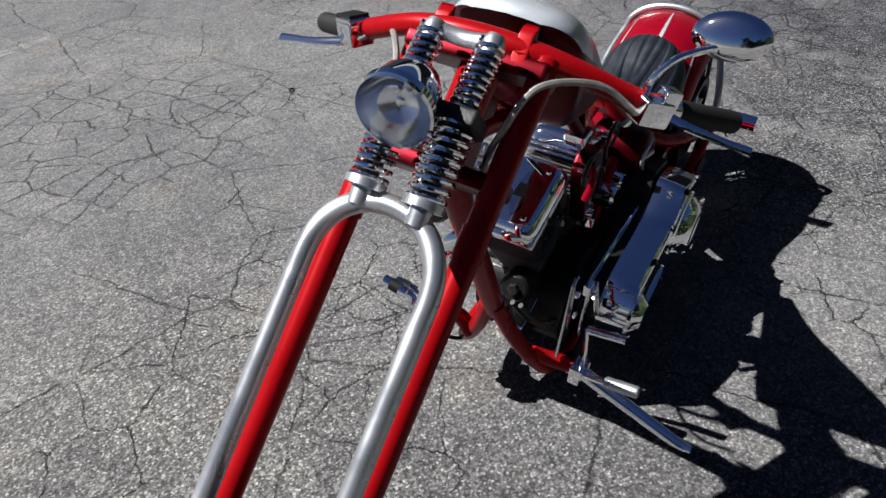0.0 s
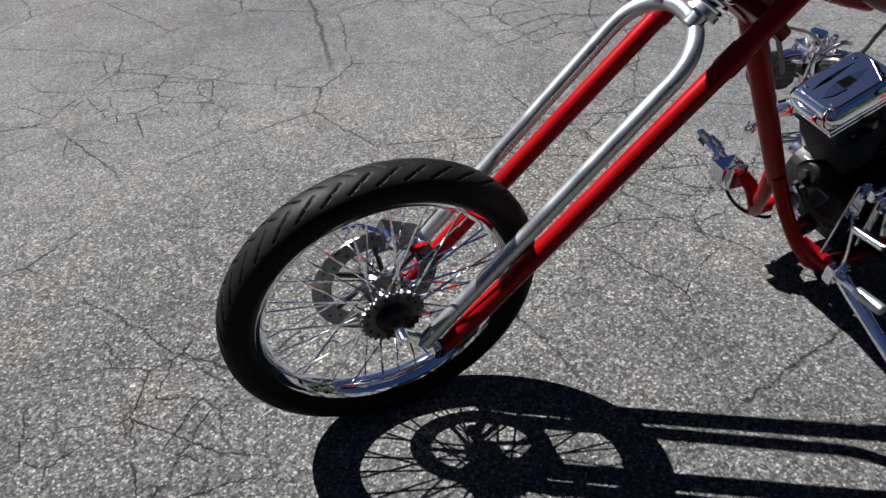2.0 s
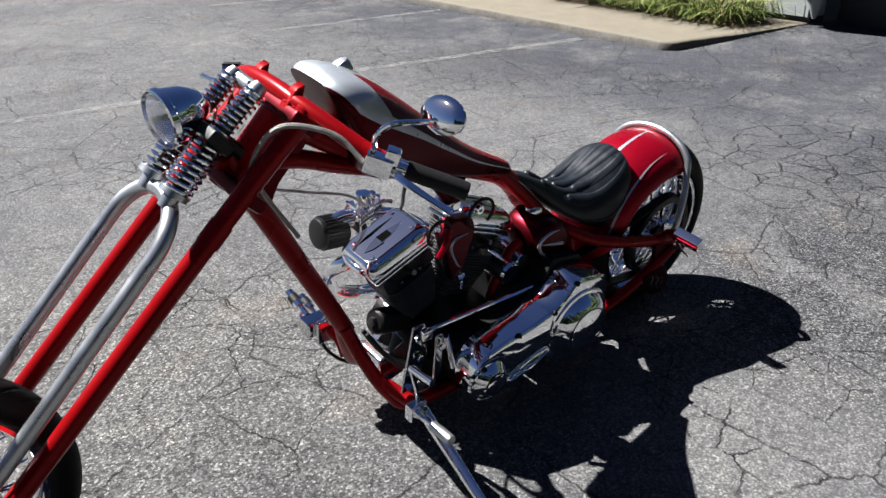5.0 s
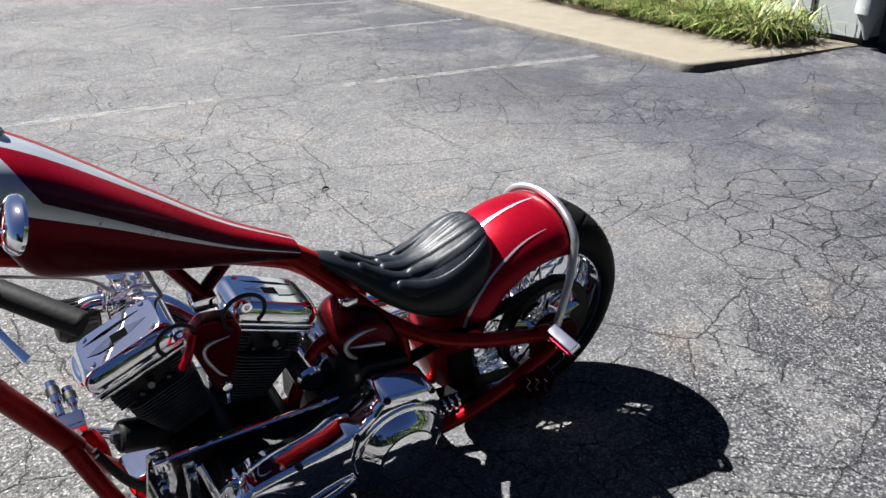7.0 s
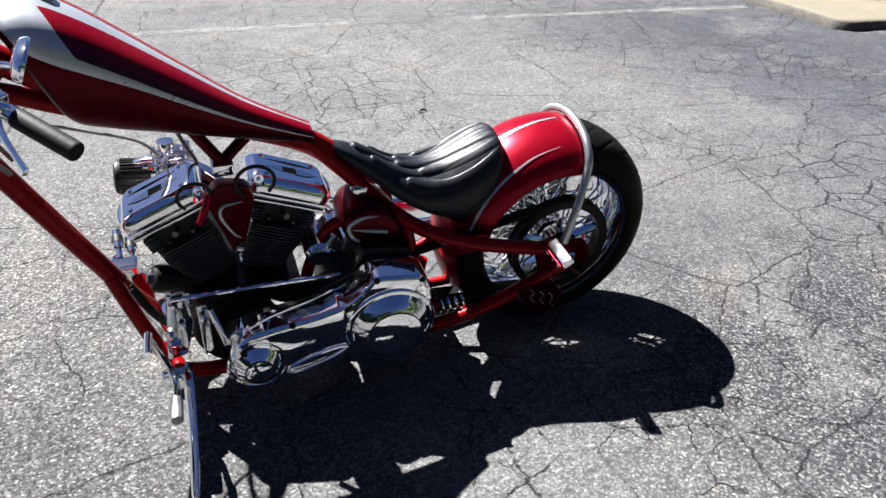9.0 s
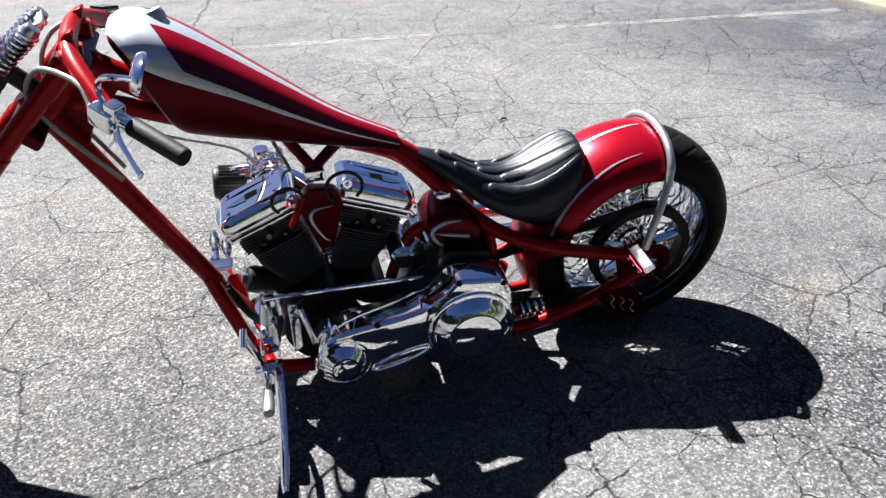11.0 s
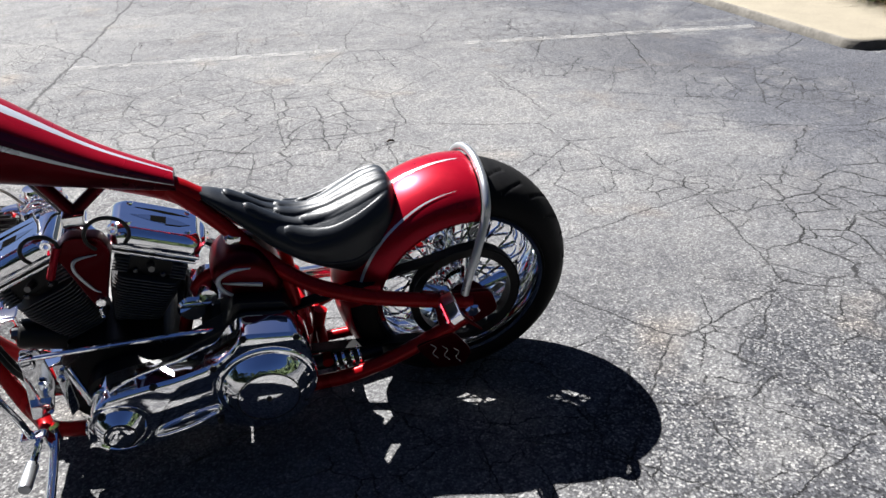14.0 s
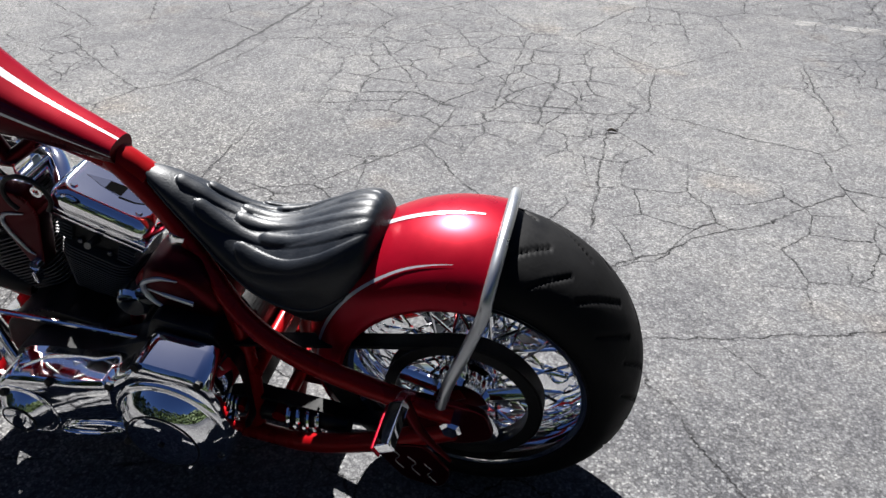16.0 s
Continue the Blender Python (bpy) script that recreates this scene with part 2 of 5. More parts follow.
    wn2 = noise_(30, 4, 0.75)
    sc2 = N("ShaderNodeVectorMath")
    sc2.operation = "SCALE"
    sc2.inputs["Scale"].default_value = 0.015
    Lk(wn2.outputs["Color"], sc2.inputs[0])
    both = N("ShaderNodeVectorMath")
    both.operation = "ADD"
    Lk(sc1.outputs[0], both.inputs[0])
    Lk(sc2.outputs[0], both.inputs[1])
    Lk(co.outputs["Object"], warp.inputs[0])
    Lk(both.outputs[0], warp.inputs[1])

    ragged_n = noise_(48, 5, 0.75)

    def cracks(scale, width, lo, hi, seed):
        v = N("ShaderNodeTexVoronoi")
        v.voronoi_dimensions = "2D"
        v.feature = "DISTANCE_TO_EDGE"
        v.inputs["Scale"].default_value = scale
        off = N("ShaderNodeVectorMath")
        off.operation = "ADD"
        off.inputs[1].default_value = (seed, seed * 0.7, 0)
        Lk(warp.outputs[0], off.inputs[0])
        Lk(off.outputs[0], v.inputs["Vector"])
        ragged = mathn("ADD", v.outputs["Distance"], mathn("MULTIPLY", mathn("SUBTRACT", ragged_n.outputs[0], 0.5), width * 2.2))
        line = ramp_(ragged, (0.0, (1, 1, 1)), (width * 0.5, (1, 1, 1)), (width, (0, 0, 0)))
        keep = noise_(0.9, 3, 0.6)
        grow = N("ShaderNodeMapRange")
        grow.inputs[1].default_value, grow.inputs[2].default_value = -2.4, 1.2
        grow.inputs[3].default_value, grow.inputs[4].default_value = -0.03, 0.03
        Lk(axes.outputs[0], grow.inputs[0])
        k = ramp_(mathn("ADD", keep.outputs[0], grow.outputs[0]), (lo, (0, 0, 0)), (hi, (1, 1, 1)))
        gone = noise_(7.0, 4, 0.7)
        return mathn("MULTIPLY", mathn("MULTIPLY", line, k), ramp_(gone.outputs[0], (0.34, (0, 0, 0)), (0.5, (1, 1, 1))))

    c1 = cracks(1.45, 0.0048, 0.34, 0.42, 3.1)
    c2 = cracks(4.3, 0.012, 0.48, 0.55, 9.4)
    c5 = cracks(7.0, 0.017, 0.56, 0.62, 1.7)
    near = N("ShaderNodeVectorMath")
    near.operation = "DISTANCE"
    near.inputs[1].default_value = (2.0, 0.25, 0)
    Lk(warp.outputs[0], near.inputs[0])
    craze = N("ShaderNodeMapRange")
    craze.inputs[1].default_value, craze.inputs[2].default_value = 1.0, 0.5
    Lk(near.outputs["Value"], craze.inputs[0])
    band = N("ShaderNodeVectorMath")
    band.operation = "DISTANCE"
    band.inputs[1].default_value = (-0.35, 2.25, 0)
    Lk(warp.outputs[0], band.inputs[0])
    craze2 = N("ShaderNodeMapRange")
    craze2.inputs[1].default_value, craze2.inputs[2].default_value = 1.0, 0.5
    Lk(band.outputs["Value"], craze2.inputs[0])
    c3 = mathn("MULTIPLY", cracks(5.4, 0.03, 0.1, 0.2, 5.2), mathn("ADD", craze.outputs[0], mathn("MULTIPLY", craze2.outputs[0], 0.8), True))
    # one long, nearly straight crack across the lot
    part_xyz = N("ShaderNodeSeparateXYZ")
    Lk(warp.outputs[0], part_xyz.inputs[0])
    off_line = mathn("ABSOLUTE", mathn("SUBTRACT", part_xyz.outputs[0], mathn("ADD", mathn("MULTIPLY", part_xyz.outputs[1], 0.125), -1.93)), 0.0)
    long_line = ramp_(off_line, (0.0, (1, 1, 1)), (0.006, (1, 1, 1)), (0.014, (0, 0, 0)))
    from_y = N("ShaderNodeMapRange")
    from_y.inputs[1].default_value, from_y.inputs[2].default_value = 1.7, 2.2
    Lk(part_xyz.outputs[1], from_y.inputs[0])
    c4 = mathn("MULTIPLY", mathn("MULTIPLY", long_line, from_y.outputs[0]), 0.7)
    crack = mathn("MAXIMUM", mathn("MAXIMUM", mathn("MAXIMUM", mathn("MAXIMUM", c1, c2), c3), c4), c5, True)
    dark = N("ShaderNodeRGB")
    dark.outputs[0].default_value = (0.0075, 0.0075, 0.008, 1)
    col = mix_("MIX", crack, col, dark.outputs[0])
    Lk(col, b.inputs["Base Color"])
    b.inputs["Roughness"].default_value = 0.95
    b.inputs["Specular IOR Level"].default_value = 0.12
    h = mathn("SUBTRACT", mathn("ADD", mathn("MULTIPLY", clump.outputs[0], 0.6), mathn("MULTIPLY", sep.outputs[0], 0.8)), mathn("MULTIPLY", crack, 2.0))
    bp = N("ShaderNodeBump")
    bp.inputs["Strength"].default_value, bp.inputs["Distance"].default_value = 0.8, 0.0022
    Lk(h, bp.inputs["Height"])
    Lk(bp.outputs[0], b.inputs["Normal"])
    return m


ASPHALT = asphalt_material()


def line_paint_material():
    """Worn white road paint, gone in patches."""
    m = bpy.data.materials.new("worn_line_paint")
    m.use_nodes = True
    t = m.node_tree
    b = t.nodes["Principled BSDF"]
    b.inputs["Base Color"].default_value = (0.2, 0.196, 0.188, 1)
    b.inputs["Roughness"].default_value = 0.85
    co = t.nodes.new("ShaderNodeTexCoord")
    n1 = t.nodes.new("ShaderNodeTexNoise")
    n1.inputs["Scale"].default_value, n1.inputs["Detail"].default_value, n1.inputs["Roughness"].default_value = 9, 8, 0.8
    t.links.new(co.outputs["Object"], n1.inputs["Vector"])
    r = t.nodes.new("ShaderNodeValToRGB")
    r.color_ramp.elements[0].position, r.color_ramp.elements[1].position = 0.42, 0.58
    t.links.new(n1.outputs[0], r.inputs[0])
    mul = t.nodes.new("ShaderNodeMath")
    mul.operation = "MULTIPLY"
    mul.inputs[1].default_value = 0.36
    t.links.new(r.outputs[0], mul.inputs[0])
    t.links.new(mul.outputs[0], b.inputs["Alpha"])
    return m


LINEPAINT = line_paint_material()


# ---- mesh helpers ----
def V(*a):
    return Vector(a)


def curve_points(pts, n=8):
    """Catmull-Rom through pts, n steps a span."""
    pts = [Vector(p) for p in pts]
    if len(pts) < 3:
        return [pts[0].lerp(pts[-1], k / n) for k in range(n + 1)]
    ext = [2 * pts[0] - pts[1]] + pts + [2 * pts[-1] - pts[-2]]
    out = []
    for i in range(1, len(ext) - 2):
        p0, p1, p2, p3 = ext[i - 1:i + 3]
        for k in range(n):
            t = k / n
            out.append(0.5 * ((2 * p1) + (p2 - p0) * t + (2 * p0 - 5 * p1 + 4 * p2 - p3) * t * t + (3 * p1 - p0 - 3 * p2 + p3) * t ** 3))
    out.append(pts[-1])
    return out


def loft(rings, bm=None, caps=True, wrap=True, mats=None):
    """Quads between rings of equal length; wrap closes each ring. mats(i, j) gives a face's material slot."""
    bm = bm or bmesh.new()
    rows = [[bm.verts.new(p) for p in ring] for ring in rings]
    n = len(rows[0])
    for i in range(len(rows) - 1):
        for j in range(n if wrap else n - 1):
            a, b2, c, d = rows[i][j], rows[i][(j + 1) % n], rows[i + 1][(j + 1) % n], rows[i + 1][j]
            f = bm.faces.new((a, b2, c, d))
            if mats:
                f.material_index = mats(i, j)
    if caps and wrap:
        bm.faces.new(rows[0][::-1])
        bm.faces.new(rows[-1])
    return bm


def tube(pts, r, bm=None, seg=12, n=8, smooth=True, flat=1.0):
    """A round bar along pts; r is one radius or one for each point; flat squashes it across."""
    path = curve_points(pts, n) if smooth and len(pts) > 2 else [Vector(p) for p in pts]
    m = len(path)
    if isinstance(r, (int, float)):
        rs = [r] * m
    else:
        rs = [r[min(int(k / (m - 1) * (len(r) - 1)), len(r) - 2)] * (1 - (k / (m - 1) * (len(r) - 1) - min(int(k / (m - 1) * (len(r) - 1)), len(r) - 2)))
              + r[min(int(k / (m - 1) * (len(r) - 1)), len(r) - 2) + 1] * (k / (m - 1) * (len(r) - 1) - min(int(k / (m - 1) * (len(r) - 1)), len(r) - 2)) for k in range(m)]
    t0 = (path[1] - path[0]).normalized()
    u = t0.orthogonal().normalized()
    rings = []
    for k in range(m):
        t = (path[min(k + 1, m - 1)] - path[max(k - 1, 0)]).normalized()
        u = (u - t * u.dot(t)).normalized()
        w = t.cross(u)
        rings.append([path[k] + rs[k] * (math.cos(a) * u + flat * math.sin(a) * w) for a in (2 * math.pi * j / seg for j in range(seg))])
    return loft(rings, bm)


def lathe(profile, origin, axis, bm=None, seg=40, closed=False):
    """Turns (radius, along) pairs round an axis."""
    axis = Vector(axis).normalized()
    u = axis.orthogonal().normalized()
    w = axis.cross(u)
    o = Vector(origin)
    bm = bm or bmesh.new()
    rows = []
    for r, h in profile:
        if r < 1e-6:
            rows.append([bm.verts.new(o + axis * h)])
        else:
            rows.append([bm.verts.new(o + axis * h + r * (math.cos(2 * math.pi * j / seg) * u + math.sin(2 * math.pi * j / seg) * w)) for j in range(seg)])
    pairs = list(zip(rows, rows[1:] + ([rows[0]] if closed else [])))
    for a, b2 in pairs if closed else pairs[:len(rows) - 1]:
        for j in range(seg):
            k = (j + 1) % seg
            if len(a) == 1 and len(b2) == 1:
                continue
            if len(a) == 1:
                bm.faces.new((a[0], b2[k], b2[j]))
            elif len(b2) == 1:
                bm.faces.new((a[j], a[k], b2[0]))
            else:
                bm.faces.new((a[j], a[k], b2[k], b2[j]))
    return bm


def box(size, m, bm=None, bevel=0.0, seg=2):
    """A box of that size at the pose m (or at a point), with rounded edges."""
    if not isinstance(m, Matrix):
        m = Matrix.Translation(m)
    one = bmesh.new()
    bmesh.ops.create_cube(one, size=1.0, matrix=Matrix.Diagonal((*size, 1)))
    if bevel:
        bmesh.ops.bevel(one, geom=one.edges[:], offset=bevel, segments=seg, affect="EDGES", profile=0.5)
    bmesh.ops.transform(one, matrix=m, verts=one.verts)
    return merge(one, bm)


def merge(one, bm):
    if bm is None:
        return one
    tmp = bpy.data.meshes.new("tmp")
    one.to_mesh(tmp)
    one.free()
    bm.from_mesh(tmp)
    bpy.data.meshes.remove(tmp)
    return bm


def prism(pts, y0, y1, bm=None, bevel=0.0, seg=2):
    """A plate: the outline pts in x and z, from y0 to y1."""
    one = bmesh.new()
    a = [one.verts.new((x, y0, z)) for x, z in pts]
    b2 = [one.verts.new((x, y1, z)) for x, z in pts]
    n = len(pts)
    one.faces.new(a)
    one.faces.new(b2[::-1])
    for j in range(n):
        one.faces.new((a[j], b2[j], b2[(j + 1) % n], a[(j + 1) % n]))
    bmesh.ops.recalc_face_normals(one, faces=one.faces)
    if bevel:
        bmesh.ops.bevel(one, geom=one.edges[:], offset=bevel, segments=seg, affect="EDGES", profile=0.5)
    return merge(one, bm)


def rounded(pts, r=0.02, n=4):
    """An outline with its corners cut round."""
    out = []
    m = len(pts)
    for i in range(m):
        p, a, b2 = Vector(pts[i]), Vector(pts[i - 1]), Vector(pts[(i + 1) % m])
        da, db = (a - p), (b2 - p)
        k = min(r, da.length * 0.45, db.length * 0.45)
        s, e = p + da.normalized() * k, p + db.normalized() * k
        for j in range(n + 1):
            t = j / n
            out.append(tuple((1 - t) ** 2 * s + 2 * t * (1 - t) * p + t * t * e))
    return out


def finish(name, bm, mats, parent=None, angle=35):
    bmesh.ops.recalc_face_normals(bm, faces=bm.faces)
    me = bpy.data.meshes.new(name)
    bm.to_mesh(me)
    bm.free()
    for m in mats if isinstance(mats, (list, tuple)) else [mats]:
        me.materials.append(m)
    for p in me.polygons:
        p.use_smooth = True
    me.set_sharp_from_angle(angle=radians(angle))
    ob = new(name, me)
    ob.parent = parent
    if angle == 35:
        mod = ob.modifiers.new("weighted", "WEIGHTED_NORMAL")
        mod.keep_sharp = True
    return ob


def part(name, bm, mats, parent, label="", angle=35):
    return tagged(finish(name, bm, mats, parent, angle), label)


def bolts(places, axis, r, h, parent, mat, name="bolt"):
    """Hexagon bolts that share one mesh."""
    q = Vector(axis).to_track_quat("Z", "Y").to_matrix().to_4x4()
    me = None
    for p in places:
        if me is None:
            ob = part(name, lathe([(0, 0), (r, 0), (r, h * 0.8), (r * 0.8, h), (0, h)], (0, 0, 0), (0, 0, 1), seg=6), mat, parent, angle=20)
            me = ob.data
        else:
            ob = new(name, me)
            ob.parent = parent
        ob.matrix_basis = Matrix.Translation(p) @ q


# ---- the setting ----
def build_ground():
    bm = bmesh.new()
    s = 400
    vs = [bm.verts.new(p) for p in ((-s, -s, 0), (s, -s, 0), (s, s, 0), (-s, s, 0))]
    bm.faces.new(vs)
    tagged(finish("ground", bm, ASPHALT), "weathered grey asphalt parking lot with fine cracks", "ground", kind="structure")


build_ground()


def painted_line(a, b2, width=0.09):
    a, b2 = Vector((*a, 0)), Vector((*b2, 0))
    d = (b2 - a).normalized()
    s = Vector((-d.y, d.x, 0)) * width / 2
    bm = bmesh.new()
    n = 24
    left, right = [], []
    for k in range(n + 1):
        p = a.lerp(b2, k / n) + Vector((0, 0, 0.004))
        j = random.uniform(-0.006, 0.006)
        left.append(bm.verts.new(p + s + Vector((0, j, 0))))
        right.append(bm.verts.new(p - s + Vector((0, j, 0))))
    for k in range(n):
        bm.faces.new((left[k], left[k + 1], right[k + 1], right[k]))
    tagged(finish("parking_line", bm, LINEPAINT), "worn white painted parking line on asphalt", "road marking", "parking lines", "structure")


painted_line((3.12, 2.95), (1.1, 3.34))
painted_line((0.25, 3.5), (-1.5, 3.78))
painted_line((3.09, 4.83), (1.3, 5.1))
painted_line((2.95, 6.3), (1.4, 6.75))

# the raised walk: its near corner and its two directions
CORNER = Vector((3.288, 2.183, 0))
AX, AY = Vector((0.975, -0.224, 0)).normalized(), Vector((-0.046, 0.999, 0)).normalized()

WALK_H = 0.07


def walk_point(a, b2, z):
    return CORNER + AX * a + AY * b2 + Vector((0, 0, z))


def build_walk():
    """A concrete walk with a rounded, slightly chipped kerb nose; its side runs out into the drive."""
    rnd = random.Random(6)
    bm = bmesh.new()

    def kerb(h, inward, rows):
        """Sweeps the kerb's section along rows of (along, drop of the ground)."""
        out = []
        for p, q, g in rows:
            w = [rnd.uniform(-0.004, 0.004) for _ in range(3)]
            sec = [(-0.016 + w[0], g - 0.004), (-0.012 + w[0], g + (WALK_H - g) * 0.72), (-0.002 + w[1], WALK_H - 0.009), (0.016 + w[2], WALK_H - 0.001), (0.05, WALK_H)]
            out.append([bm.verts.new(walk_point(p + inward[0] * d, q + inward[1] * d, z)) for d, z in sec])
        for r0, r1 in zip(out, out[1:]):
            for k in range(4):
                f = bm.faces.new((r0[k], r1[k], r1[k + 1], r0[k + 1]))
                f.material_index = 1 if k < 2 else 0
        return out
    front = kerb(WALK_H, (1, 0), [(0, 0.05 + 0.04 * k, 0) for k in range(110)] + [(0, 4.6 + 0.5 * k, 0) for k in range(20)])
    side = kerb(WALK_H, (0, 1), [(0.05 + 0.04 * k, 0, 0.06 * min(1, max(0, (0.05 + 0.04 * k - 0.2) / 1.2)) ** 1.3) for k in range(40)] + [(2.5, 0, 0.062), (4.0, 0, 0.062)])
    for k in range(4):
        f = bm.faces.new((front[0][k], front[0][k + 1], side[0][k + 1], side[0][k]))
        f.material_index = 1 if k < 2 else 0
    c = bm.verts.new(walk_point(4.0, 14.1, WALK_H))
    bm.faces.new([r[4] for r in side[::-1]] + [r[4] for r in front] + [c])
    tagged(finish("pavement", bm, [CONCRETE, KERBFACE], angle=50), "pale concrete walk with a low rounded kerb", "pavement", kind="structure")


build_walk()


def build_drive_ramp():
    """The asphalt that rises beside the walk."""
    bm = bmesh.new()
    rows = []
    for a, h in ((0.0, -0.003), (0.5, 0.016), (1.0, 0.04), (1.4, 0.06), (4.0, 0.064)):
        rows.append([bm.verts.new(walk_point(a, 0.005, h)), bm.verts.new(walk_point(a + 0.25, -0.5, h * 0.45 - 0.002)), bm.verts.new(walk_point(a + 0.5, -1.1, -0.004))])
    for r0, r1 in zip(rows, rows[1:]):
        for k in range(2):
            bm.faces.new((r0[k], r0[k + 1], r1[k + 1], r1[k]))
    tagged(finish("road", bm, ASPHALT), "asphalt drive rising beside the walk", "drive", kind="structure")


build_drive_ramp()


def build_grass():
    """A border of arching evergreen blades, some dry, as one stuff object."""
    rnd = random.Random(4)
    verts, faces = [], []
    for c in range(420):
        # clumps along the border
        b0 = 0.3 + rnd.random() * 3.0
        a0 = 0.86 + 0.07 * b0 + rnd.random() * 0.5
        base = walk_point(a0, b0, WALK_H)
        for _ in range(18):
            ang = rnd.uniform(0, 2 * math.pi)
            d = Vector((math.cos(ang), math.sin(ang), 0))
            side = Vector((-d.y, d.x, 0))
            ln = rnd.uniform(0.3, 0.52)
            reach = rnd.uniform(0.5, 1.35)
            wd = rnd.uniform(0.004, 0.008)
            p0 = base + Vector((rnd.uniform(-0.03, 0.03), rnd.uniform(-0.03, 0.03), 0))
            i0 = len(verts)
            for k in range(5):
                t = k / 4
                h = ln * (t - 0.62 * reach * t * t)
                p = p0 + d * (ln * reach * t * t * 0.8 + 0.03 * t) + Vector((0, 0, max(h, 0.004)))
                w2 = wd * (1 - t) ** 0.6
                verts.extend((p - side * w2, p + side * w2))
            for k in range(4):
                q = i0 + 2 * k
                faces.append((q, q + 1, q + 3, q + 2))
    green = len(faces)
    for _ in range(1000):
        b0 = 0.12 + rnd.random() * 3.2
        a0 = 0.87 + 0.07 * b0 + rnd.random() ** 1.6 * 0.3
        p0 = walk_point(a0, b0, WALK_H + 0.006 + rnd.random() * 0.035)
        ang = rnd.gauss(math.pi, 0.9)
        d = AX * math.cos(ang) + AY * math.sin(ang)
        side = Vector((-d.y, d.x, 0)) * rnd.uniform(0.002, 0.0045)
        ln = rnd.uniform(0.05, 0.13)
        i0 = len(verts)
        for t, z in ((0, 0), (0.5, rnd.uniform(0, 0.03)), (1, -0.02)):
            p = p0 + d * ln * t + Vector((0, 0, z))
            p.z = max(p.z, WALK_H + 0.004)
            verts.extend((p - side * (1 - t * 0.7), p + side * (1 - t * 0.7)))
        for k in range(2):
            q = i0 + 2 * k
            faces.append((q, q + 1, q + 3, q + 2))
    me = bpy.data.meshes.new("border_grass")
    me.from_pydata([tuple(v) for v in verts], [], faces)
    me.materials.append(BLADE)
    me.materials.append(STRAW)
    for p in me.polygons[green:]:
        p.material_index = 1
    tagged(new("border_grass", me), "arching green border grass with dry tan blades", "grass", kind="stuff")
    bm = bmesh.new()
    ring = []
    for k in range(40):
        t = 2 * math.pi * k / 40
        a, b2 = 1.24 + 0.36 * math.cos(t) + rnd.uniform(-0.03, 0.03), 1.75 + 1.62 * math.sin(t) + rnd.uniform(-0.03, 0.03)
        ring.append((a, b2))
    c = bm.verts.new(walk_point(1.2, 1.75, 0.09))
    vs = [bm.verts.new(walk_point(a, b2, 0.074)) for a, b2 in ring]
    for k in range(40):
        bm.faces.new((c, vs[k], vs[(k + 1) % 40]))
    tagged(finish("planting_bed", bm, SOIL), "dark mulch bed under the border grass", "planting bed", kind="structure")


build_grass()


def build_building():
    """The grey painted wall behind the border, with a dark window and a panel outline."""
    house = tagged(new("building"), "grey painted building wall with dark window and recessed panel", "building", kind="structure")
    z0 = 0.12

    def slab(name, a0, a1, b0, b1, za, zb, mat, label=""):
        bm = bmesh.new()
        vs = []
        for z in (za, zb):
            vs += [bm.verts.new(walk_point(a, b2, z)) for a, b2 in ((a0, b0), (a1, b0), (a1, b1), (a0, b1))]
        for f in ((0, 1, 2, 3), (4, 5, 6, 7), (0, 1, 5, 4), (1, 2, 6, 5), (2, 3, 7, 6), (3, 0, 4, 7)):
            bm.faces.new([vs[k] for k in f])
        return part(name, bm, mat, house, label, 20)

    slab("wall", 1.52, 1.72, 0.0, 0.62, z0, 3.0, WALLPAINT, "grey painted panel wall")
    # dark colour stands for the shade in the gap under the wall
    slab("footing", 1.56, 1.72, 0.0, 0.62, 0.02, z0 - 0.003, TRIMSHADE, "recessed base coloured dark for the shaded gap")
    slab("panel_trim", 1.505, 1.522, 0.4, 0.425, 0.24, 2.2, TRIMSHADE, "dark trim line")
    slab("panel_trim", 1.505, 1.522, 0.428, 0.52, 0.24, 0.262, TRIMSHADE, "dark trim line")
    slab("window_post", 1.55, 1.72, 0.623, 0.72, 0.02, 3.0, WALLPAINT, "pale window post")
    slab("window", 1.64, 1.7, 0.723, 7.5, 0.3, 3.0, WINDOW, "dark reflecting window glass")
    slab("plinth", 1.6, 1.72, 0.723, 7.5, 0.02, 0.297, TRIMSHADE, "low dark plinth under the window")
    slab("roof", 1.4, 9.0, -4.0, 7.6, 3.003, 3.3, WALLPAINT)
    # the entry's shade is put into this wall's dark colour
    slab("entry_wall", 1.9, 2.1, -2.4, -0.003, 0.02, 3.0, TRIMSHADE, "entry wall coloured dark for the shade of the entry")
    bm = tube([walk_point(1.5, -0.05, 3.0), walk_point(1.5, -0.05, 0.55), walk_point(1.5, -0.05, 0.36), walk_point(1.5, -0.07, 0.12)], [0.1, 0.1, 0.1, 0.015], seg=20)
    part("downpipe", bm, WALLPAINT, house, "grey rounded pipe cover")


build_building()


def build_brick():
    bm = box((0.2, 0.1, 0.065), Matrix.Translation(walk_point(1.05, 3.2, 0.103)) @ pose(0, 0, 0, 0, 0, 20), bevel=0.006)
    tagged(finish("brick", bm, BRICKM), "dark loose brick lying on the concrete walk", "brick")


build_brick()


def build_twig():
    bm = tube([(0.19, 1.70, 0.006), (0.205, 1.705, 0.012), (0.225, 1.7, 0.007)], [0.004, 0.007, 0.003], seg=6, n=3)
    tagged(finish("twig", bm, TWIG), "small dark twig lying on the asphalt", "twig")


build_twig()


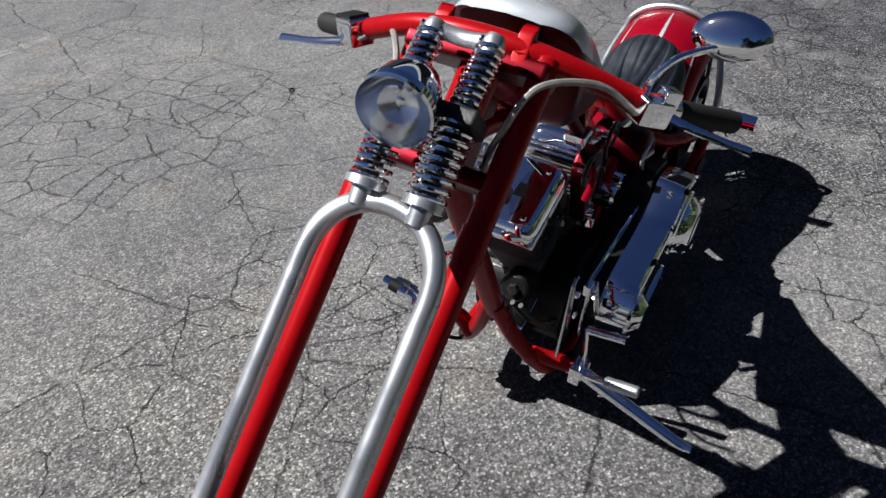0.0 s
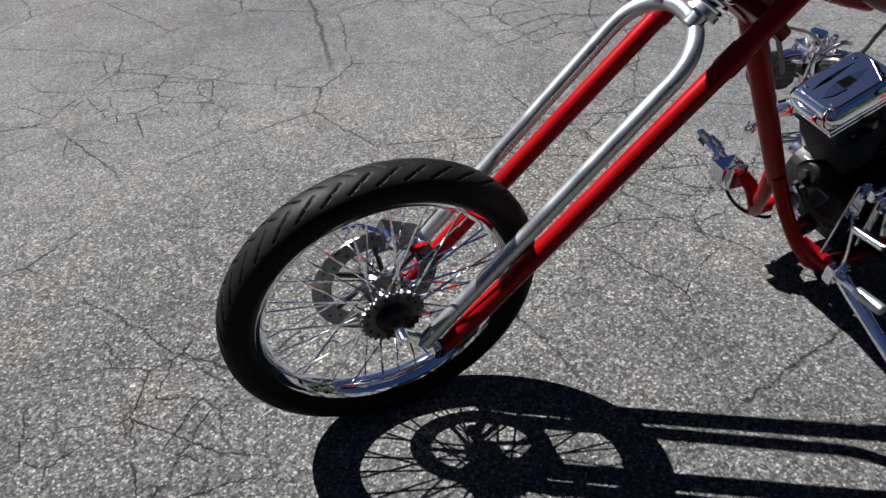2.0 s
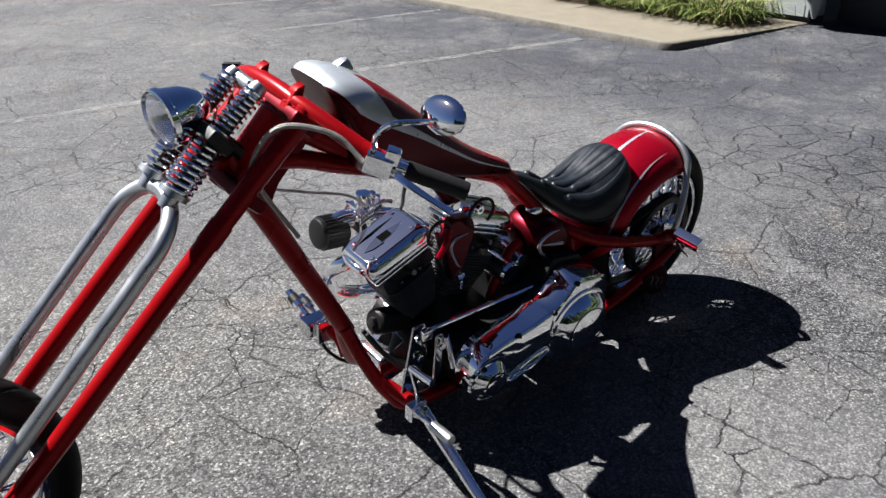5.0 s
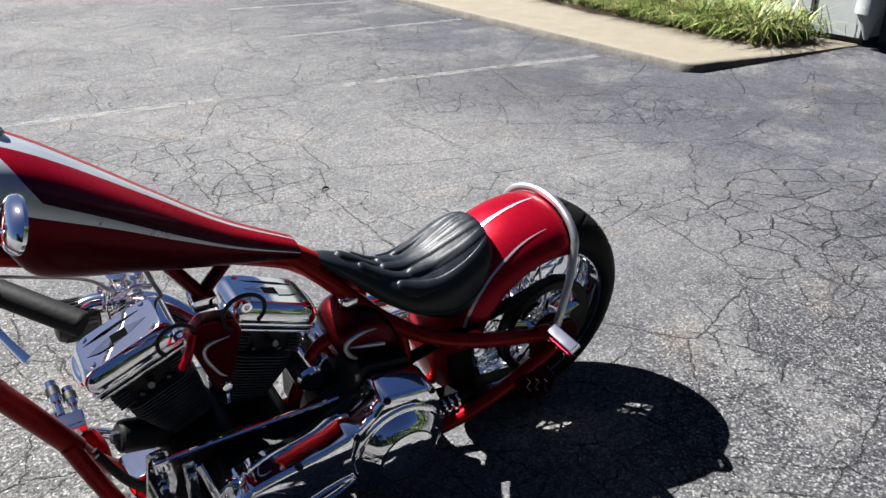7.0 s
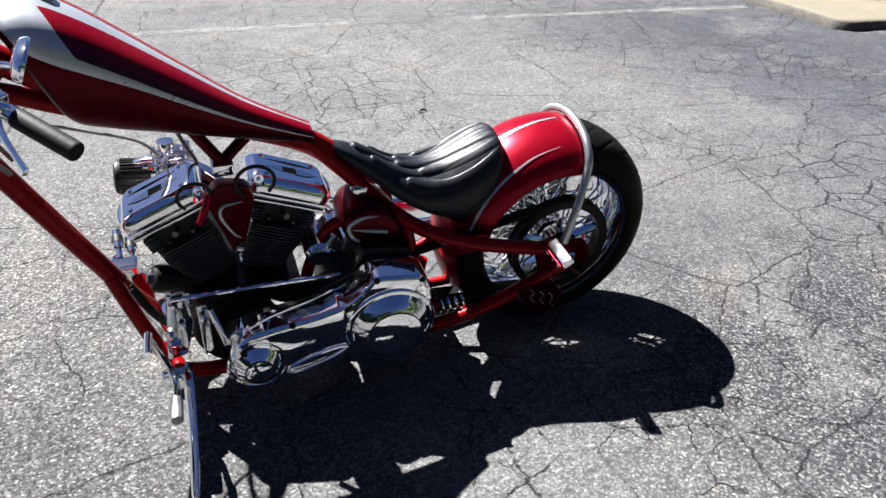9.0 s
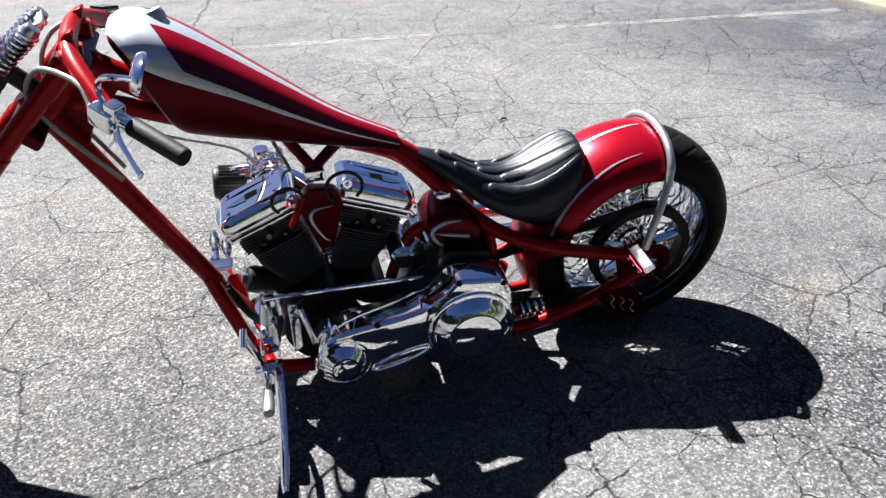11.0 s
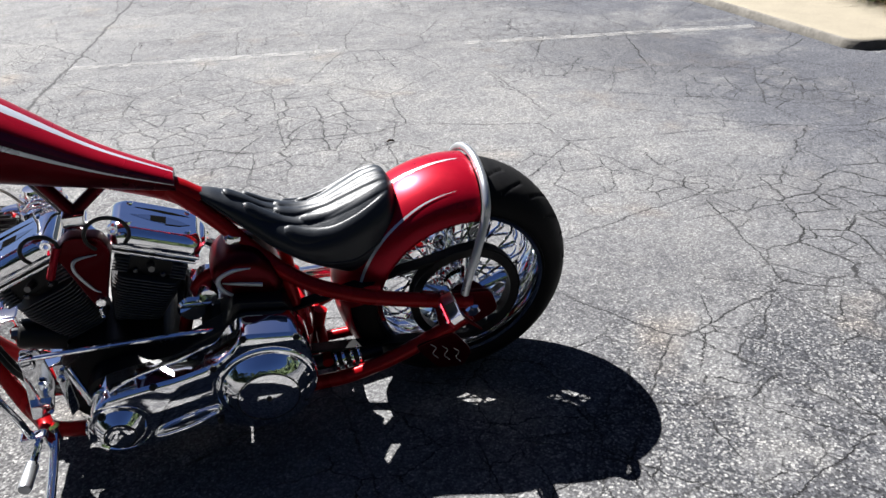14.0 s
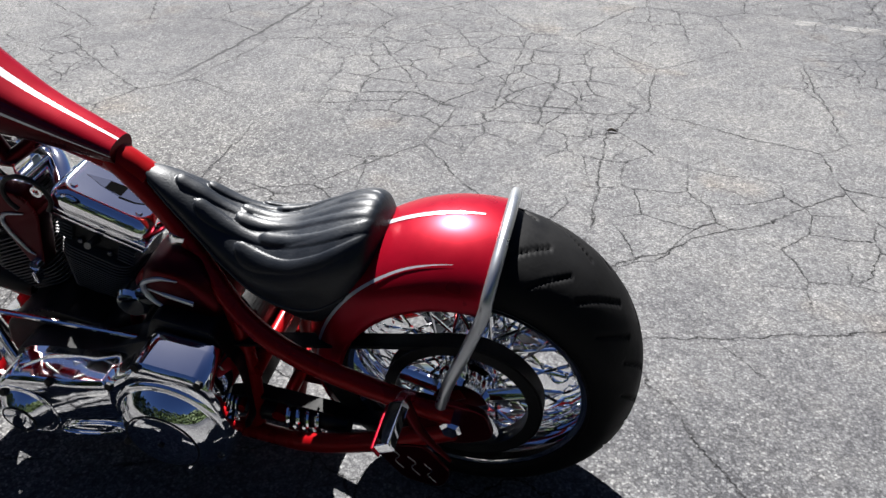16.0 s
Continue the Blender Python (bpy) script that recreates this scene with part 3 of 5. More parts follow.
def build_far_woods():
    """Trees behind the camera that show only in the chrome: leaf clumps on an uneven line of crowns."""
    rnd = random.Random(8)
    verts, faces = [], []
    for k in range(34):
        a = radians(195 + 150 * k / 33)
        d = rnd.uniform(13, 17)
        c = Vector((-0.8 + d * math.cos(a), d * math.sin(a), 0))
        h, w = rnd.uniform(4.5, 7.5), rnd.uniform(1.6, 2.4)
        for _ in range(190):
            z = rnd.uniform(0.1, 1.0)
            t = rnd.uniform(0, 2 * math.pi)
            r = w * rnd.uniform(0.5, 1.0) * math.sin(math.pi * min(0.95, 0.25 + 0.7 * z)) ** 0.5
            p = c + Vector((r * math.cos(t), r * math.sin(t), z * h))
            u = Vector((rnd.gauss(0, 1), rnd.gauss(0, 1), rnd.gauss(0, 1))).normalized() * rnd.uniform(0.2, 0.5)
            v = u.orthogonal().normalized() * u.length * 0.8
            i = len(verts)
            verts.extend((p - u - v * 0.4, p + u - v * 0.5, p + u * 0.7 + v, p - u * 0.8 + v * 0.8))
            faces.append((i, i + 1, i + 2, i + 3))
    me = bpy.data.meshes.new("far_woods")
    me.from_pydata([tuple(v) for v in verts], [], faces)
    me.materials.append(LEAF)
    tagged(new("far_woods", me), "dark green line of trees round the lot", "trees", kind="stuff")


build_far_woods()


# ---- the motorcycle: built upright along x (front at minus x), then leant on its stand ----
bike = tagged(new("motorcycle"), "red and silver chopper motorcycle with springer fork, leaning on its stand", "motorcycle")
bike.matrix_basis = pose(0, 0, 0, 6.55, 0, 0)

REAR, FRONT = V(0.003, 0, 0.319), V(-2.137, 0, 0.343)
R_REAR, R_FRONT = 0.311, 0.343


def build_tyre(name, c, R, half, rc, rim_r, rim_half, groove, label, parent):
    """A tyre with a rounded crown, sidewalls and cut tread slashes."""
    nt, na = 640, 56
    prof = [(rim_r, -rim_half), (rim_r + 0.006, -rim_half - 0.004), (rim_r * 0.45 + rc * 0.55, -half * 0.97)]
    prof += [(rc + (R - rc) * math.cos(a) ** 0.85, half * math.copysign(abs(math.sin(a)) ** 0.95, a)) for a in [radians(-88 + 176 * k / (na - 1)) for k in range(na)]]
    prof += [(r, -y) for r, y in prof[2::-1]]
    rings = []
    for k in range(nt):
        t = 2 * math.pi * k / nt
        ring = []
        for r, y in prof:
            r -= groove(t, y / half) if r > rc else 0
            ring.append(c + V(r * math.cos(t), y, r * math.sin(t)))
        rings.append(ring)
    rings.append(rings[0])
    bm = loft(rings, caps=False, wrap=False)
    bmesh.ops.remove_doubles(bm, verts=bm.verts, dist=1e-6)
    return part(name, bm, RUBBER, parent, label, 50)


def front_groove(t, s):
    a = abs(s)
    f = (t * 40 / (2 * math.pi) + (0.5 if s > 0 else 0)) % 1.0
    line = 0.1 + 1.5 * a ** 1.2
    d = abs(f - line % 1.0)
    d = min(d, 1 - d)
    return 0.004 * min(1, max(0, (0.075 - d) / 0.04)) if 0.08 < a < 0.7 else 0.0


def rear_groove(t, s):
    a = abs(s)
    f = (t * 12 / (2 * math.pi) + (0.5 if s > 0 else 0)) % 1.0
    line = 0.05 + 0.95 * a
    d = min(abs(f - line), 1 - abs(f - line))
    g = abs((f + 0.45) % 1.0 - (0.1 + 0.8 * a ** 1.4))
    w1 = min(1, max(0, (0.034 - d) / 0.018)) if 0.1 < a < 0.7 else 0
    w2 = min(1, max(0, (0.032 - g) / 0.018)) if 0.4 < a < 0.85 else 0
    return 0.005 * max(w1, w2)


def rod_mesh(name, mat, seg=6):
    bm = lathe([(0, 0), (1, 0), (1, 1), (0, 1)], (0, 0, 0), (0, 0, 1), seg=seg)
    me = bpy.data.meshes.new(name)
    bmesh.ops.recalc_face_normals(bm, faces=bm.faces)
    bm.to_mesh(me)
    bm.free()
    me.materials.append(mat)
    for p in me.polygons:
        p.use_smooth = True
    me.set_sharp_from_angle(angle=radians(50))
    return me


def rod(name, me, a, b2, r, parent):
    a, b2 = Vector(a), Vector(b2)
    ob = new(name, me)
    ob.parent = parent
    ob.matrix_basis = Matrix.Translation(a) @ (b2 - a).to_track_quat("Z", "Y").to_matrix().to_4x4() @ Matrix.Diagonal((r, r, (b2 - a).length, 1))
    return ob


def build_spokes(c, hub_r, hub_y, rim_r, rim_y, count, thick, parent):
    me = rod_mesh("spoke", CHROME)
    for k in range(count):
        side = -1 if k % 2 else 1
        t = 2 * math.pi * (k + 0.5) / count
        lean = (1 if (k // 2) % 2 else -1) * radians(52)
        a = c + V(hub_r * math.cos(t + lean), side * hub_y, hub_r * math.sin(t + lean))
        b2 = c + V(rim_r * math.cos(t), side * rim_y, rim_r * math.sin(t))
        rod("spoke", me, a, b2, thick, parent)


def rim_profile(r, half, depth=0.02):
    return [(r, -half), (r + 0.004, -half - 0.003), (r + 0.004, -half + 0.004), (r - 0.006, -half + 0.008), (r - depth, -half * 0.45), (r - depth - 0.003, 0), (r - depth, half * 0.45),
            (r - 0.006, half - 0.008), (r + 0.004, half - 0.004), (r + 0.004, half + 0.003), (r, half), (r - 0.012, half - 0.002), (r - depth - 0.009, half * 0.5), (r - depth - 0.012, 0),
            (r - depth - 0.009, -half * 0.5), (r - 0.012, -half + 0.002)]


def build_front_wheel():
    c = FRONT
    wheel = part("front_wheel", lathe(rim_profile(0.278, 0.028, 0.014), c, (0, 1, 0), seg=96, closed=True), CHROME, bike, "wire-spoked front wheel with chrome rim")
    build_tyre("tyre", c, R_FRONT, 0.046, 0.305, 0.276, 0.03, front_groove, "black rubber tyre with slanted tread slashes", wheel)
    build_spokes(c, 0.03, 0.032, 0.264, 0.006, 40, 0.0025, wheel)
    part("hub", lathe([(0, -0.06), (0.012, -0.06), (0.014, -0.05), (0.03, -0.048), (0.034, -0.04), (0.034, -0.03), (0.02, -0.022), (0.018, 0), (0.02, 0.022), (0.036, 0.03), (0.036, 0.05), (0.014, 0.055), (0.012, 0.065), (0, 0.065)], c, (0, 1, 0)), DULL, wheel, "grey metal hub")
    # toothed, drilled flange on the near side of the hub
    gear = []
    for k in range(112):
        t = 2 * math.pi * k / 112
        r = 0.07 if k % 4 < 2 else 0.064
        gear.append((c.x + r * math.cos(t), c.z + r * math.sin(t)))
    part("toothed_flange", prism(gear, -0.05, -0.043, bevel=0.0008, seg=1), DULL, wheel, "toothed grey hub flange")
    hole = rod_mesh("flange_hole", BLACK, 8)
    for k in range(14):
        t = 2 * math.pi * k / 14
        p = c + V(0.055 * math.cos(t), 0, 0.055 * math.sin(t))
        rod("flange_hole", hole, p + V(0, -0.0508, 0), p + V(0, -0.042, 0), 0.0045, wheel)
    part("hub_cap", lathe([(0, 0.03), (0.012, 0.03), (0.016, 0.024), (0.03, 0.02), (0.036, 0.012), (0.038, 0.0)], c + V(0, -0.05, 0), (0, -1, 0), seg=32), BLACK, wheel, "dark hub cap")
    # brake disc with holes and caliper on the far side
    bm = bmesh.new()
    lathe([(0.098, -0.0025), (0.14, -0.0025), (0.14, 0.0025), (0.098, 0.0025)], c + V(0, 0.06, 0), (0, 1, 0), bm, seg=72, closed=True)
    for k in range(6):
        t = 2 * math.pi * k / 6
        part("disc_arm", tube([c + V(0.03 * math.cos(t), 0.055, 0.03 * math.sin(t)), c + V(0.1 * math.cos(t + 0.5), 0.06, 0.1 * math.sin(t + 0.5))], 0.006, None, 6), BLACK, wheel)
    part("brake_disc", bm, DULL, wheel, "drilled steel brake disc")
    me = rod_mesh("drilling", BLACK, 8)
    for k in range(36):
        t = 2 * math.pi * k / 36
        q = 0.112 + 0.014 * (k % 2)
        p = c + V(q * math.cos(t), 0.0, q * math.sin(t))
        rod("drilling", me, p + V(0, 0.0568, 0), p + V(0, 0.0632, 0), 0.004, wheel)
    t = radians(62)
    m = Matrix.Translation(c + V(0.125 * math.cos(t), 0.062, 0.125 * math.sin(t))) @ Euler((0, -t, 0)).to_matrix().to_4x4()
    cal = part("brake_caliper", box((0.042, 0.05, 0.095), m, bevel=0.008), DULL, wheel, "machined steel brake caliper")
    for z in (-0.026, 0.026):
        part("piston_boss", lathe([(0, 0.012), (0.014, 0.012), (0.017, 0.008), (0.017, -0.03), (0, -0.03)], m @ V(0, -0.024, z), m.to_3x3() @ V(0, -1, 0), seg=20), CHROME, cal, "chrome piston boss")
        part("caliper_bolt", lathe([(0, 0.012), (0.007, 0.012), (0.007, -0.01), (0, -0.01)], m @ V(0.014, -0.024, z * 1.6), m.to_3x3() @ V(0, -1, 0), seg=6), CHROME, cal, "", 20)
    part("caliper_bracket", tube([m @ V(0.0, -0.004, -0.05), c + V(0.02, 0.062, 0.09), c + V(-0.012, 0.062, 0.05), c + V(0.0, 0.06, 0.0)], 0.011, seg=10, flat=0.5), CHROME, cal, "chrome caliper bracket")
    part("caliper_link", tube([m @ V(0.0, 0.0, 0.045), c + V(-0.02, 0.075, 0.15), c + V(-0.05, 0.09, 0.14)], 0.008, seg=10), CHROME, cal)


build_front_wheel()


def build_rear_wheel():
    c = REAR
    wheel = part("rear_wheel", lathe(rim_profile(0.222, 0.104, 0.03), c, (0, 1, 0), seg=96, closed=True), CHROME, bike, "wide wire-spoked rear wheel with chrome rim")
    build_tyre("tyre", c, R_REAR, 0.111, 0.233, 0.22, 0.106, rear_groove, "wide black rear tyre with curved tread slashes", wheel)
    build_spokes(c, 0.05, 0.055, 0.194, 0.03, 60, 0.0034, wheel)
    part("hub", lathe([(0, -0.13), (0.02, -0.13), (0.02, -0.09), (0.052, -0.085), (0.056, -0.06), (0.04, -0.05), (0.036, 0), (0.04, 0.05), (0.056, 0.06), (0.056, 0.085), (0.02, 0.09), (0.02, 0.13), (0, 0.13)], c, (0, 1, 0)), CHROME, wheel, "chrome hub")
    # belt pulley
    bm = lathe([(0.121, -0.017), (0.142, -0.017), (0.142, -0.014), (0.136, -0.014), (0.136, 0.014), (0.142, 0.014), (0.142, 0.017), (0.121, 0.017)], c + V(0, -0.118, 0), (0, 1, 0), seg=72, closed=True)
    for k in range(5):
        t = 2 * math.pi * k / 5 + 0.3
        part("pulley_arm", tube([c + V(0.04 * math.cos(t), -0.118, 0.04 * math.sin(t)), c + V(0.118 * math.cos(t), -0.118, 0.118 * math.sin(t))], 0.014, None, 8, flat=0.6), CHROME, wheel)
    part("pulley_boss", lathe([(0, -0.02), (0.05, -0.02), (0.05, 0.02), (0, 0.02)], c + V(0, -0.118, 0), (0, 1, 0)), CHROME, wheel)
    part("belt_pulley", bm, BLACK, wheel, "dark spoked belt pulley")
    part("brake_disc", lathe([(0.09, -0.003), (0.145, -0.003), (0.145, 0.003), (0.09, 0.003)], c + V(0, 0.115, 0), (0, 1, 0), seg=60, closed=True), DULL, wheel, "steel brake disc")


build_rear_wheel()


def build_belt():
    """Drive belt from the gearbox pulley to the rear wheel."""
    a, ra, b2, rb = V(-0.5, -0.118, 0.3), 0.06, REAR + V(0, -0.118, 0), 0.143
    d = math.atan2(b2.z - a.z, b2.x - a.x)
    off = math.acos((ra - rb) / (b2 - a).length)
    path = []
    for k in range(25):
        t = d - off + (2 * off - 2 * math.pi) * 0 + k / 24 * (2 * off)
        path.append((b2.x - 0 + rb * math.cos(t), b2.z + rb * math.sin(t)))
    big = [(b2.x + rb * math.cos(d - (math.pi - off) + 2 * (math.pi - off) * k / 30 - 0), b2.z + rb * math.sin(d - (math.pi - off) + 2 * (math.pi - off) * k / 30)) for k in range(31)]
    small = [(a.x + ra * math.cos(d + (math.pi - off) + 2 * off * k / 16), a.z + ra * math.sin(d + (math.pi - off) + 2 * off * k / 16)) for k in range(17)]
    loop = big + small
    rings = []
    n = len(loop)
    for k in range(n + 1):
        x, z = loop[k % n]
        xa, za = loop[(k - 1) % n]
        xb, zb = loop[(k + 1) % n]
        t = V(xb - xa, 0, zb - za).normalized()
        o = V(t.z, 0, -t.x)
        p = V(x, -0.118, z)
        rings.append([p + o * 0.004 + V(0, -0.016, 0), p + o * 0.004 + V(0, 0.016, 0), p - o * 0.003 + V(0, 0.016, 0), p - o * 0.003 + V(0, -0.016, 0)])
    bm = loft(rings, caps=False)
    part("drive_belt", bm, RUBBER, bike, "black toothed drive belt")


build_belt()


def mirror_y(pts):
    return [V(p[0], -p[1], p[2]) for p in pts]


# ---- frame ----
LEG = V(-0.9635, 0, -1).normalized()   # direction down the fork
NECK = V(-1.285, 0, 0.985)


def build_frame():
    down = tube([(-1.412, 0, 0.92), (-1.31, 0, 0.715), (-1.21, 0, 0.515), (-1.13, 0, 0.355)], [0.027, 0.025, 0.024, 0.023], seg=20, n=6)
    fr = part("frame", down, FRAMERED, bike, "gloss red tubular frame")
    part("neck_tube", tube([NECK - LEG * 0.02, NECK + LEG * 0.19], [0.034, 0.034], seg=24), FRAMERED, fr)
    # gusset in a darker red than the frame, for the neck's shade
    part("neck_gusset", prism(rounded([(-1.3, 0.95), (-1.22, 0.915), (-1.3, 0.83), (-1.335, 0.75), (-1.39, 0.87)], 0.015), -0.012, 0.012, bevel=0.003), DEEPSHADE, fr)
    part("backbone", tube([NECK + V(0.0, 0, -0.01), (-1.12, 0, 0.87), (-0.87, 0, 0.765), (-0.67, 0, 0.685), (-0.595, 0, 0.635)], 0.03, n=6), FRAMERED, fr)
    for s in (-1, 1):
        part("seat_rail", tube([(-0.65, 0.012 * s, 0.68), (-0.56, 0.03 * s, 0.588), (-0.48, 0.07 * s, 0.505), (-0.39, 0.13 * s, 0.45), (-0.28, 0.17 * s, 0.415), (-0.14, 0.182 * s, 0.378), (0.0, 0.185 * s, 0.345)], 0.019, n=6), FRAMERED, fr)
        part("lower_rail", tube([(-1.142, 0.01 * s, 0.375), (-1.105, 0.042 * s, 0.27), (-1.055, 0.09 * s, 0.165), (-0.99, 0.12 * s, 0.125), (-0.7, 0.13 * s, 0.12), (-0.45, 0.14 * s, 0.13), (-0.3, 0.17 * s, 0.165), (-0.15, 0.182 * s, 0.225), (0.0, 0.185 * s, 0.305)], 0.019, n=6), FRAMERED, fr)
        part("seat_post", tube([(-0.43, 0.1 * s, 0.475), (-0.41, 0.12 * s, 0.3), (-0.42, 0.135 * s, 0.14)], 0.016), FRAMERED, fr)
        # axle plate
        part("axle_plate", prism(rounded([(-0.1, 0.385), (0.055, 0.365), (0.075, 0.3), (0.02, 0.27), (-0.075, 0.26)], 0.02), 0.172 * s, 0.186 * s, bevel=0.003), DEEPSHADE, fr, "deep red axle plate")
        part("axle_nut", lathe([(0, 0), (0.02, 0), (0.02, 0.016), (0.015, 0.022), (0, 0.022)], (0, 0.186 * s, 0.327), (0, s, 0), seg=6), CHROME, fr, "chrome axle nut", 20)
    part("seat_tube", tube([(-0.56, -0.06, 0.48), (-0.613, -0.06, 0.456), (-0.64, -0.06, 0.42), (-0.665, -0.06, 0.367), (-0.685, -0.06, 0.3), (-0.69, -0.06, 0.2)], 0.0155), FRAMERED, fr, "curved red seat tube")
    part("cross_tube", tube([(-0.4, -0.13, 0.3), (-0.4, 0.13, 0.3)], 0.016), FRAMERED, fr)
    part("cross_tube", tube([(-0.36, -0.15, 0.2), (-0.36, 0.15, 0.2)], 0.014), FRAMERED, fr)
    part("lower_backbone", tube([(-1.325, 0, 0.885), (-1.24, 0, 0.868), (-1.15, 0, 0.832), (-1.06, 0, 0.8)], 0.021, n=6), FRAMERED, fr, "red lower backbone tube under the tank")
    part("centre_strut", tube([(-0.352, -0.01, 0.26), (-0.375, -0.01, 0.16), (-0.4, -0.01, 0.06)], 0.017), FRAMERED, fr, "red strut behind the gearbox")
    part("strut_branch", tube([(-0.37, -0.01, 0.165), (-0.27, -0.03, 0.185)], 0.014), FRAMERED, fr)
    part("engine_mount", tube([(-0.93, 0, 0.79), (-0.845, -0.035, 0.665)], 0.014), DEEPSHADE, fr)
    part("engine_mount", tube([(-0.765, 0, 0.72), (-0.845, -0.035, 0.665)], 0.014), DEEPSHADE, fr)
    part("mount_block", box((0.05, 0.05, 0.03), V(-0.845, -0.035, 0.655), bevel=0.006), CHROME, fr, "chrome top motor mount")
    part("control_tube", tube([(-1.06, -0.08, 0.19), (-1.03, -0.13, 0.165), (-1.02, -0.19, 0.165)], 0.019), FRAMERED, fr)
    part("control_tube", tube([(-1.085, 0.07, 0.2), (-1.085, 0.1, 0.235), (-1.1, 0.13, 0.262)], 0.019), FRAMERED, fr)


build_frame()


# ---- springer fork ----
def spring(a, b2, coils, R, r, bm=None):
    a, b2 = Vector(a), Vector(b2)
    ax = (b2 - a).normalized()
    u = ax.orthogonal().normalized()
    w = ax.cross(u)
    n = coils * 16
    pts = []
    for k in range(n + 1):
        t = 2 * math.pi * k / 16
        pts.append(a + (b2 - a) * (k / n) + R * (math.cos(t) * u + math.sin(t) * w))
    return tube(pts, r, bm, 7, smooth=False)


def build_fork():
    hw = 0.105
    top = V(-1.611, 0, 0.8)
    bottom = V(-2.093, 0, 0.3)
    fork = new("springer_fork")
    fork.parent = bike
    tagged(fork, "long springer fork, silver front legs, red rear legs")
    # silver front legs and arch, one bent tube
    d = (bottom - top).normalized()
    arch = [V(0, hw * math.copysign(abs(math.cos(t)) ** 0.9, math.cos(t)), 0) + top - d * (0.106 * math.sin(t)) for t in [math.pi * k / 10 for k in range(11)]]
    leg = [bottom.lerp(top, k) for k in (0, 0.3, 0.6, 0.85, 0.95)]
    path = [p + V(0, hw, 0) for p in leg] + arch + [p - V(0, hw, 0) for p in leg[::-1]]
    part("front_leg", tube(path, 0.0165, seg=16, n=5), ALU, fork, "silver bent front fork tube")
    # red rear legs
    low = V(-2.06, 0, 0.255)
    up = V(-1.285, 0, 1.012)
    for s in (-1, 1):
        y = V(0, s * hw, 0)
        part("rear_leg", tube([low + y, V(-1.96, s * hw, 0.352), V(-1.46, s * hw, 0.845), up + y], [0.014, 0.021, 0.021, 0.021], seg=16, n=5), FRAMERED, fork, "gloss red rear fork tube")
        part("leg_cap", lathe([(0, 0), (0.024, 0), (0.026, 0.01), (0.02, 0.02), (0, 0.022)], up + y - LEG * 0.0, -LEG), FRAMERED, fork)
        part("leg_clamp", tube([V(-1.505, s * hw, 0.8), V(-1.47, s * hw, 0.835)], 0.0235, seg=18), FRAMERED, fork)
        # rocker link from the leg to the axle
        part("rocker_link", tube([V(-2.055, s * 0.1, 0.275), V(-2.09, s * 0.1, 0.305), V(-2.137, s * 0.095, 0.343)], 0.013, seg=10, flat=0.7), CHROME, fork, "chrome rocker link")
        part("pivot_bolt", lathe([(0, -0.02), (0.013, -0.02), (0.013, 0.02), (0, 0.02)], V(-2.065, s * 0.108, 0.278), (0, 1, 0), seg=16), CHROME, fork)
        part("axle_end", lathe([(0, -0.02), (0.012, -0.02), (0.012, 0.02), (0, 0.02)], V(-2.137, s * 0.1, 0.343), (0, 1, 0), seg=16), CHROME, fork)
    part("axle", lathe([(0, -0.11), (0.009, -0.11), (0.009, 0.11), (0, 0.11)], FRONT, (0, 1, 0), seg=12), DULL, fork)
    # trees, coloured a darker red for the shade at the neck
    for p, name, w in ((V(-1.41, 0, 0.868), "lower_tree", 0.118), (V(-1.29, 0, 1.0), "upper_tree", 0.12)):
        q = Matrix.Translation(p) @ V(0, 0, 1).rotation_difference(-LEG).to_matrix().to_4x4()
        part(name, box((0.07, 2 * w, 0.03), q, bevel=0.008), DEEPSHADE, fork, "fork tree in darker red for the shade at the neck")
    # springs, rods and top bar
    a, b2, c2 = V(-1.53, 0, 0.895), V(-1.445, 0, 0.985), V(-1.35, 0, 1.06)
    for s in (-1, 1):
        y = V(0, s * 0.048, 0)
        part("spring_seat", lathe([(0, -0.035), (0.016, -0.035), (0.018, -0.01), (0.031, -0.008), (0.031, 0.004), (0.02, 0.008), (0, 0.008)], a + y, b2 - a), ALU, fork, "silver spring seat")
        part("lower_spring", spring(a + y, b2 + y, 9, 0.0275, 0.0043), CHROME, fork, "chrome lower spring")
        part("upper_spring", spring(b2 + y, c2 + y, 10, 0.0195, 0.0036), CHROME, fork, "chrome upper spring")
        # rod coloured black to put shade between the open coils
        part("spring_rod", tube([a + y, c2 + y * 1.0 + V(0.004, 0, 0.004)], 0.013), BLACK, fork, "rod inside the springs, black for the shade between coils")
        part("rod_cap", lathe([(0, -0.02), (0.016, -0.02), (0.018, 0.0), (0.014, 0.012), (0, 0.014)], c2 + y, c2 - b2, seg=20), ALU, fork, "silver rod cap")
    part("top_bar", tube([c2 + V(0.0, -0.048, 0.002), c2 + V(0.006, 0, -0.006), c2 + V(0, 0.048, 0.002)], 0.013, flat=0.7), ALU, fork, "silver bar across the spring tops")
    q = Matrix.Translation(b2) @ V(0, 0, 1).rotation_difference(c2 - b2).to_matrix().to_4x4()
    part("spring_bracket", box((0.06, 0.17, 0.026), q, bevel=0.006), BLACK, fork, "black spring bracket")
    part("spring_bracket_arm", tube([b2 + V(0, 0, 0), V(-1.38, 0, 0.91)], 0.02, flat=1.4), BLACK, fork)


build_fork()


